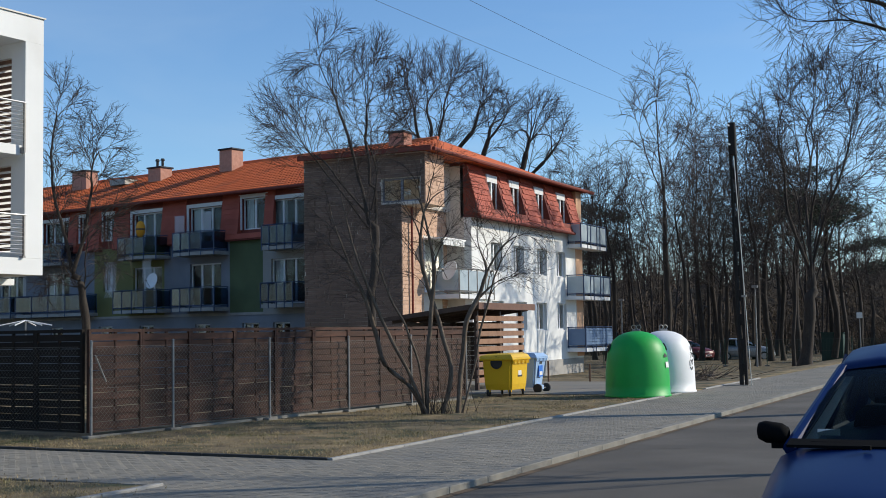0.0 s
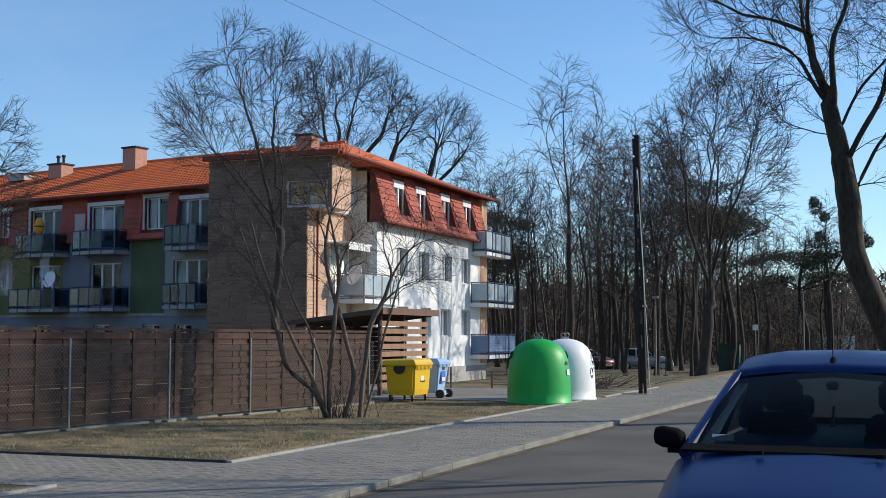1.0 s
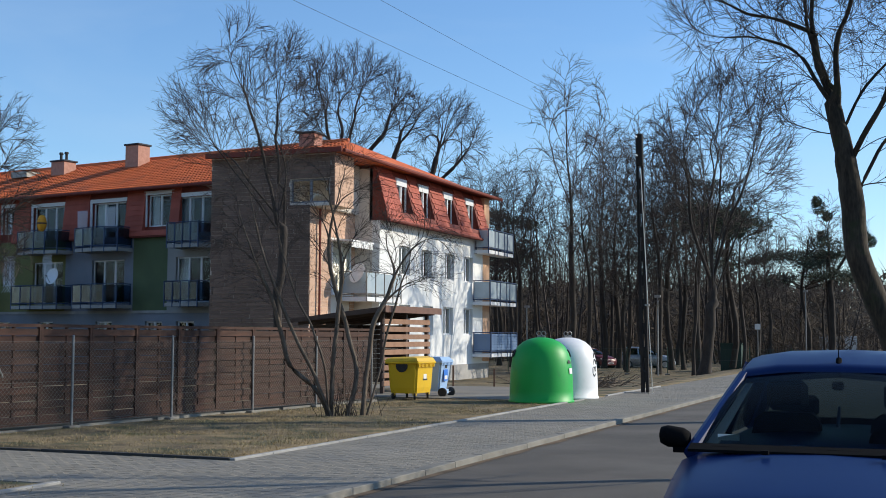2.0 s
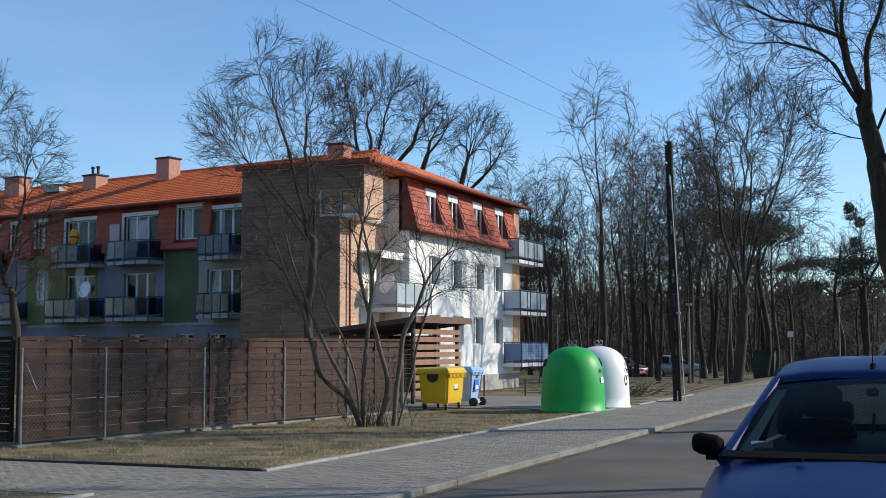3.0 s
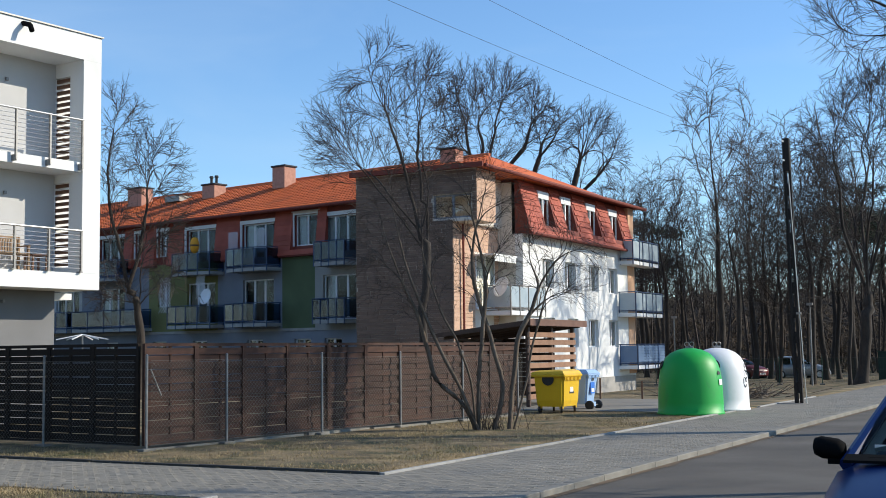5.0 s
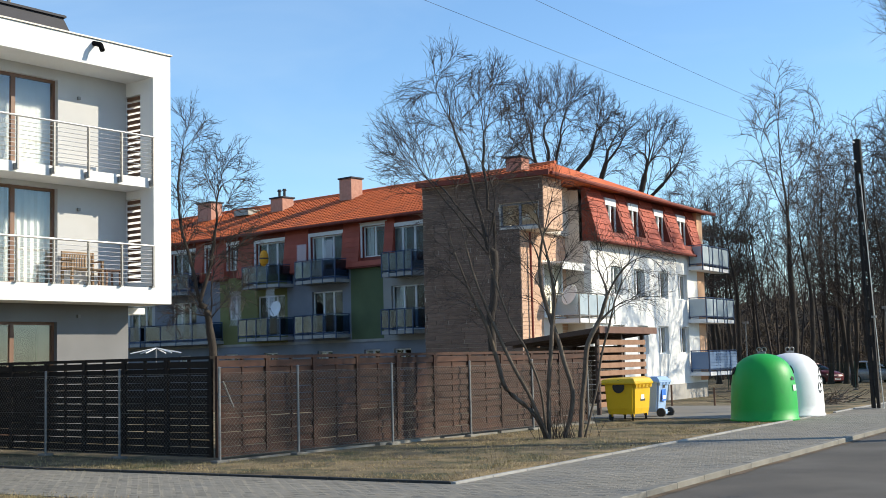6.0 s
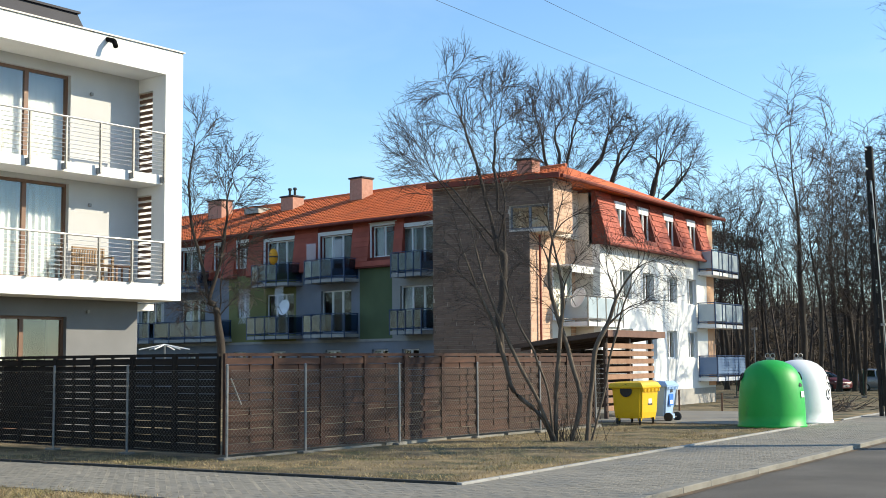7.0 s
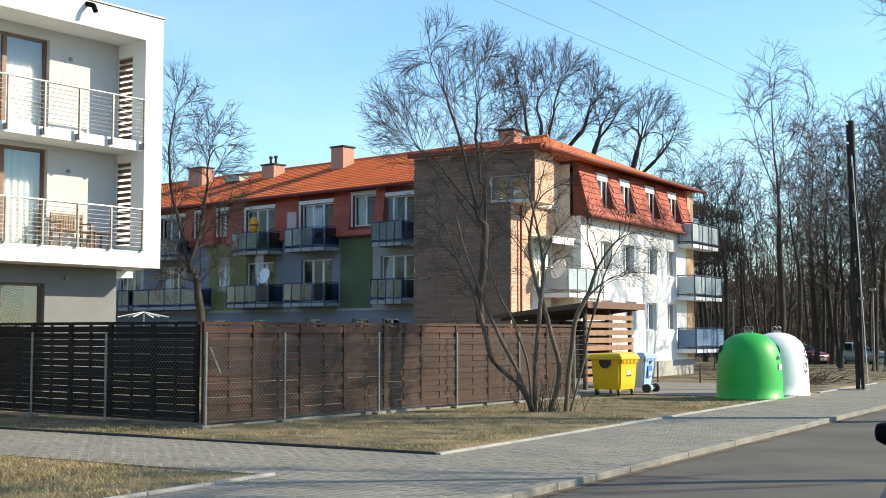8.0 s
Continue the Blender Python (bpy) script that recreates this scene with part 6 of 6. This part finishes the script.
def wire(a, b, sag, label):
    a, b = Vector(a), Vector(b)
    t = bmesh.new()
    pts = [a.lerp(b, i / 24) - Vector((0, 0, sag * 4 * (i / 24) * (1 - i / 24))) for i in range(25)]
    loft(t, [[(p.x + 0.0034 * math.cos(k * 1.2566), p.y, p.z + 0.0034 * math.sin(k * 1.2566)) for k in range(5)] for p in pts])
    tagged(part("overhead_wire", t, BLACK_RUBBER), label, "cable", group="overhead wires")


wire((-8.05, 35.45, 7.45), (-9.9, -8, 8.0), 0.35, "thin dark overhead cable from the pole")
wire((-8.05, 35.45, 6.9), (-11.3, -8, 7.75), 0.35, "thin dark overhead cable below the upper one")


def street_lamp(x, y, h):
    t = thing("street_lamp", "slim grey street lamp at the wood's edge", "street lamp", pose(x, y, ground_z(x, y)), group="street lamps")
    part("post", rod(bmesh.new(), (0, 0, -0.1), (0, 0, h), 0.055, 0.04), GALV, t)
    part("head", loft(bmesh.new(), [[(-0.16, -0.1, z), (0.16, -0.1, z), (0.16, 0.1, z), (-0.16, 0.1, z)] for z in (h, h + 0.14)]), GALV, t)


street_lamp(-14.8, 70, 4.4)
street_lamp(-9.2, 96, 5.0)
street_lamp(-24.5, 76, 4.0)

# ---- cars ----
def car(m, paint, label, detail=True):
    """A small hatchback; front towards -y, wheels on z = 0."""
    t = thing("car", label, "car", m, group="" if detail else "parked cars")
    L = [(-1.95, 0.62, 0.3, 0.6), (-1.85, 0.74, 0.22, 0.72), (-1.55, 0.76, 0.2, 0.84), (-1.1, 0.79, 0.2, 0.93), (-0.72, 0.81, 0.2, 0.99), (0.3, 0.84, 0.2, 0.98), (1.3, 0.83, 0.2, 0.98), (1.8, 0.8, 0.22, 0.97), (1.95, 0.7, 0.3, 0.85)]
    secs = []
    for y, w, lo, hi in L:
        secs.append([(-w * 0.9, y, lo), (w * 0.9, y, lo), (w, y, lo + 0.12), (w, y, hi - 0.2), (w * 0.97, y, hi - 0.07), (w * 0.8, y, hi), (w * 0.4, y, hi + 0.025), (0, y, hi + 0.033), (-w * 0.4, y, hi + 0.025), (-w * 0.8, y, hi), (-w * 0.97, y, hi - 0.07), (-w, y, hi - 0.2), (-w, y, lo + 0.12)])
    bm = loft(bmesh.new(), secs)
    body = part("body", bm, paint, t, smooth=True)
    # roof panel
    secs = []
    for y, w, z in ((0.0, 0.57, 1.385), (0.08, 0.585, 1.415), (0.45, 0.595, 1.47), (0.95, 0.6, 1.485), (1.45, 0.58, 1.45), (1.62, 0.53, 1.4)):
        secs.append([(-w, y, z - 0.05), (-w * 0.93, y, z - 0.005), (-w * 0.6, y, z + 0.025), (0, y, z + 0.035), (w * 0.6, y, z + 0.025), (w * 0.93, y, z - 0.005), (w, y, z - 0.05), (w * 0.9, y, z - 0.06), (0, y, z - 0.02), (-w * 0.9, y, z - 0.06)])
    part("roof", loft(bmesh.new(), secs), paint, t, smooth=True)
    for s in (-1, 1):
        for (a, b, r) in (((0.735 * s, -0.74, 0.96), (0.55 * s, 0.03, 1.37), 0.038), ((0.76 * s, 0.55, 0.96), (0.585 * s, 0.6, 1.43), 0.045), ((0.74 * s, 1.75, 0.95), (0.545 * s, 1.55, 1.4), 0.07)):
            part("pillar", rod(bmesh.new(), a, b, r, r * 0.85, 8), paint, t)
        part("side_glass", loft(bmesh.new(), [[(0.74 * s, -0.68, 0.98), (0.755 * s, 1.7, 0.96), (0.57 * s, 1.5, 1.4), (0.56 * s, 0.05, 1.38)], [(0.735 * s, -0.68, 0.98), (0.75 * s, 1.7, 0.96), (0.565 * s, 1.5, 1.4), (0.555 * s, 0.05, 1.38)]]), CAR_GLASS, t)
    cols = 10
    def shield(y0, z0, w0, y1, z1, w1, bowy, name):
        vs_, fs_ = [], []
        for off in (0.0, 0.006):
            for j in range(6):
                q = j / 5
                for i in range(cols + 1):
                    e = 2 * i / cols - 1
                    w = w0 + (w1 - w0) * q
                    vs_.append((e * w, y0 + (y1 - y0) * q + bowy * e * e * (1 - 0.4 * q) + off, z0 + (z1 - z0) * q + 0.03 * math.sin(math.pi * q) + (1 - e * e) * 0.012))
        n = 6 * (cols + 1)
        for j in range(5):
            for i in range(cols):
                a = j * (cols + 1) + i
                fs_.append((a, a + 1, a + cols + 2, a + cols + 1))
                fs_.append((n + a, n + a + cols + 1, n + a + cols + 2, n + a + 1))
        return link(name, vs_, fs_, CAR_GLASS, t, smooth=True)
    shield(-0.84, 0.985, 0.72, -0.02, 1.385, 0.55, 0.14, "windscreen")
    shield(1.9, 0.97, 0.66, 1.6, 1.38, 0.52, -0.1, "rear_window")
    part("cowl", loft(bmesh.new(), [[(-0.72, -0.82, 0.985), (0.72, -0.82, 0.985), (0.72, -0.9, 0.985), (-0.72, -0.9, 0.985)], [(-0.72, -0.8, 1.025), (0.72, -0.8, 1.025), (0.72, -0.9, 1.0), (-0.72, -0.9, 1.0)]]), CAR_BLACK, t)
    for s in (-1, 1):
        mi = bmesh.new()
        loft(mi, [[(s * (0.76 + 0.17 * k[0]), -0.62 + k[1] * math.sin(a) * 0.07 + 0.02 * k[0], 1.03 + k[1] * math.cos(a) * 0.058 + 0.015 * k[0]) for a in [i * math.pi / 5 for i in range(10)]] for k in ((0.0, 0.7), (0.2, 1.0), (0.75, 1.05), (0.97, 0.8), (1.02, 0.35))])
        mirror = part("mirror", mi, CAR_BLACK, t, "black door mirror", smooth=True)
        part("mirror_arm", cube(min(s * 0.72, s * 0.85), max(s * 0.72, s * 0.85), -0.65, -0.59, 0.955, 1.01), CAR_BLACK, t)
    for y in (-1.3, 1.25):
        for s in (-1, 1):
            tyre = rod(bmesh.new(), (s * 0.62, y, 0.29), (s * 0.85, y, 0.29), 0.29, sides=28)
            wh = part("wheel", tyre, BLACK_RUBBER, t)
            part("rim", rod(bmesh.new(), (s * 0.852, y, 0.29), (s * 0.86, y, 0.29), 0.2, sides=24), STEEL, wh)
    for s in (-1, 1):
        hl = bmesh.new()
        loft(hl, [[(s * 0.42, -1.88, 0.6), (s * 0.72, -1.78, 0.62), (s * 0.75, -1.7, 0.74), (s * 0.45, -1.8, 0.7)], [(s * 0.42, -1.93, 0.6), (s * 0.72, -1.83, 0.62), (s * 0.75, -1.74, 0.74), (s * 0.45, -1.85, 0.7)]])
        part("headlight", hl, PALE_TUBE, t)
    part("bumper", loft(bmesh.new(), [[(-w, y, z0), (w, y, z0), (w, y, z1), (-w, y, z1)] for y, w, z0, z1 in ((-2.0, 0.55, 0.28, 0.5), (-1.92, 0.72, 0.24, 0.52), (-1.7, 0.82, 0.22, 0.52))]), paint, t)
    part("number_plate", cube(-0.26, 0.26, -2.015, -2.002, 0.34, 0.45), PAPER, t)
    part("plate_bar", cube(-0.2, 0.2, -2.02, -2.016, 0.37, 0.42), INK, t)
    if not detail:
        return t
    for s in (-1, 1):
        wp = bmesh.new()
        rod(wp, (s * 0.3 + 0.25, -0.86, 1.0), (s * 0.3 - 0.3, -0.84, 1.01), 0.007)
        part("wiper", wp, CAR_BLACK, t)
        part("washer_jet", cube(s * 0.3 - 0.02, s * 0.3 + 0.02, -1.0, -0.96, 0.99, 1.012), CAR_BLACK, t)
    an = rod(bmesh.new(), (0, 0.1, 1.44), (-0.01, 0.22, 1.72), 0.0035, 0.002, sides=6)
    rod(an, (0, 0.08, 1.435), (0, 0.12, 1.47), 0.018)
    part("antenna", an, CAR_BLACK, t)
    for s in (-1, 1):
        se = bmesh.new()
        loft(se, [[(s * 0.36 + a, y0, z) for a, y0 in ((-w, y - 0.06), (w, y - 0.06), (w, y + 0.07), (-w, y + 0.07))] for w, y, z in ((0.24, 0.45, 0.5), (0.24, 0.55, 0.85), (0.2, 0.62, 1.08), (0.15, 0.64, 1.12))])
        seat = part("seat", se, CAR_SEAT, t)
        hr = cube(s * 0.36 - 0.13, s * 0.36 + 0.13, 0.58, 0.68, 1.13, 1.33, 0.04)
        part("headrest", hr, CAR_SEAT, seat)
        part("rear_headrest", cube(s * 0.36 - 0.13, s * 0.36 + 0.13, 1.35, 1.43, 1.05, 1.2, 0.03), CAR_SEAT, t)
    for s in (-1, 1):
        part("pillar_trim", loft(bmesh.new(), [[(s * 0.675, -0.6, 1.0), (s * 0.61, -0.6, 1.0), (s * 0.61, -0.54, 1.0), (s * 0.675, -0.54, 1.0)], [(s * 0.535, 0.02, 1.32), (s * 0.5, 0.02, 1.32), (s * 0.5, 0.06, 1.32), (s * 0.535, 0.06, 1.32)]]), FRAME_WHITE, t, "pale inner pillar trim")
    part("rear_bench", cube(-0.6, 0.6, 1.3, 1.45, 0.5, 1.05, 0.04), CAR_SEAT, t)
    part("dashboard", loft(bmesh.new(), [[(-0.7, y, z), (0.7, y, z), (0.7, y + 0.3, z - 0.02), (-0.7, y + 0.3, z - 0.02)] for y, z in ((-0.6, 0.9), (-0.72, 1.0))]), CAR_BLACK, t)
    part("inner_mirror", cube(-0.035, 0.035, 0.0, 0.03, 1.29, 1.34, 0.012), CAR_BLACK, t)
    part("steering_wheel", rod(bmesh.new(), (0.36, -0.3, 0.98), (0.36, -0.27, 1.0), 0.18, sides=20), CAR_BLACK, t)
    part("windscreen_sticker", cube(-0.6, -0.48, -0.64, -0.637, 1.03, 1.065), PAPER, t)
    part("hanging_ornament", rod(bmesh.new(), (0.0, -0.05, 1.08), (0.01, -0.05, 1.2), 0.012, 0.008), BLUE_STEEL, t)
    part("floor_pan", cube(-0.75, 0.75, -0.8, 1.8, 0.25, 0.32), CAR_BLACK, t)
    return t


blue_car = car(pose(-0.6, 8.05, -0.07) @ Matrix.Diagonal((1.04, 1.05, 1.05, 1)), CAR_BLUE, "dark blue small hatchback parked at the road edge")
silver = car(pose(-19.3, 87.5, -0.6, 0, 0, 100), CAR_SILVER, "silver hatchback parked among the trees", detail=False)
red = car(pose(-23.0, 86.0, -0.62, 0, 0, 60), CAR_RED, "red car parked beside the silver one", detail=False)

# ---- beyond the wood's edge ----
sign = thing("road_sign", "small white sign on a thin steel post", "sign", pose(-10.6, 80, ground_z(-10.6, 80)))
part("post", rod(bmesh.new(), (0, 0, -0.1), (0, 0, 2.7), 0.03), GALV, sign)
part("plate", cube(-0.17, 0.17, -0.06, -0.04, 2.3, 2.65, 0.01), PAPER, sign)
part("back_strap", cube(-0.06, 0.06, -0.04, 0.04, 2.3, 2.36), GALV, sign)
shed = thing("tool_shed", "dark green sheet-metal shed at the wood's edge", "shed", pose(-13.0, 80.5, ground_z(-13.0, 80.5)))
part("wall", cube(0, 1.3, 0, 1.2, -0.1, 1.75), GREEN_SHEET, shed)
for i in range(7):
    part("rib", cube(0.05 + i * 0.19, 0.1 + i * 0.19, -0.02, 0.0, 0.0, 1.74), GREEN_SHEET, shed)
part("roof", loft(bmesh.new(), [[(-0.08, -0.1, 1.753), (1.38, -0.1, 1.753), (1.38, 1.3, 1.653), (-0.08, 1.3, 1.653)], [(-0.08, -0.1, 1.8), (1.38, -0.1, 1.8), (1.38, 1.3, 1.7), (-0.08, 1.3, 1.7)]]), GREEN_SHEET, shed)
far_fence = thing("board_fence", "far low fence of brown boards", "fence", pose(-15.6, 120, ground_z(-13, 120)))
for i in range(26):
    part("board", cube(i * 0.2, i * 0.2 + 0.185, 0, 0.03, -0.1, 1.7 + 0.05 * (i % 2)), FASCIA, far_fence)
part("rail", cube(0, 5.2, 0.03, 0.08, 0.9, 1.0), FASCIA, far_fence)
far_wall = thing("garden_wall", "far pale panelled garden wall", "wall", pose(-10.3, 120, ground_z(-9, 120)))
for i in range(5):
    part("panel", cube(i * 0.66, i * 0.66 + 0.64, 0, 0.06, -0.1, 1.8), WHITE_RENDER, far_wall)
    part("post", cube(i * 0.66 - 0.04, i * 0.66 + 0.02, 0.061, 0.16, -0.1, 1.86), CONCRETE, far_wall)
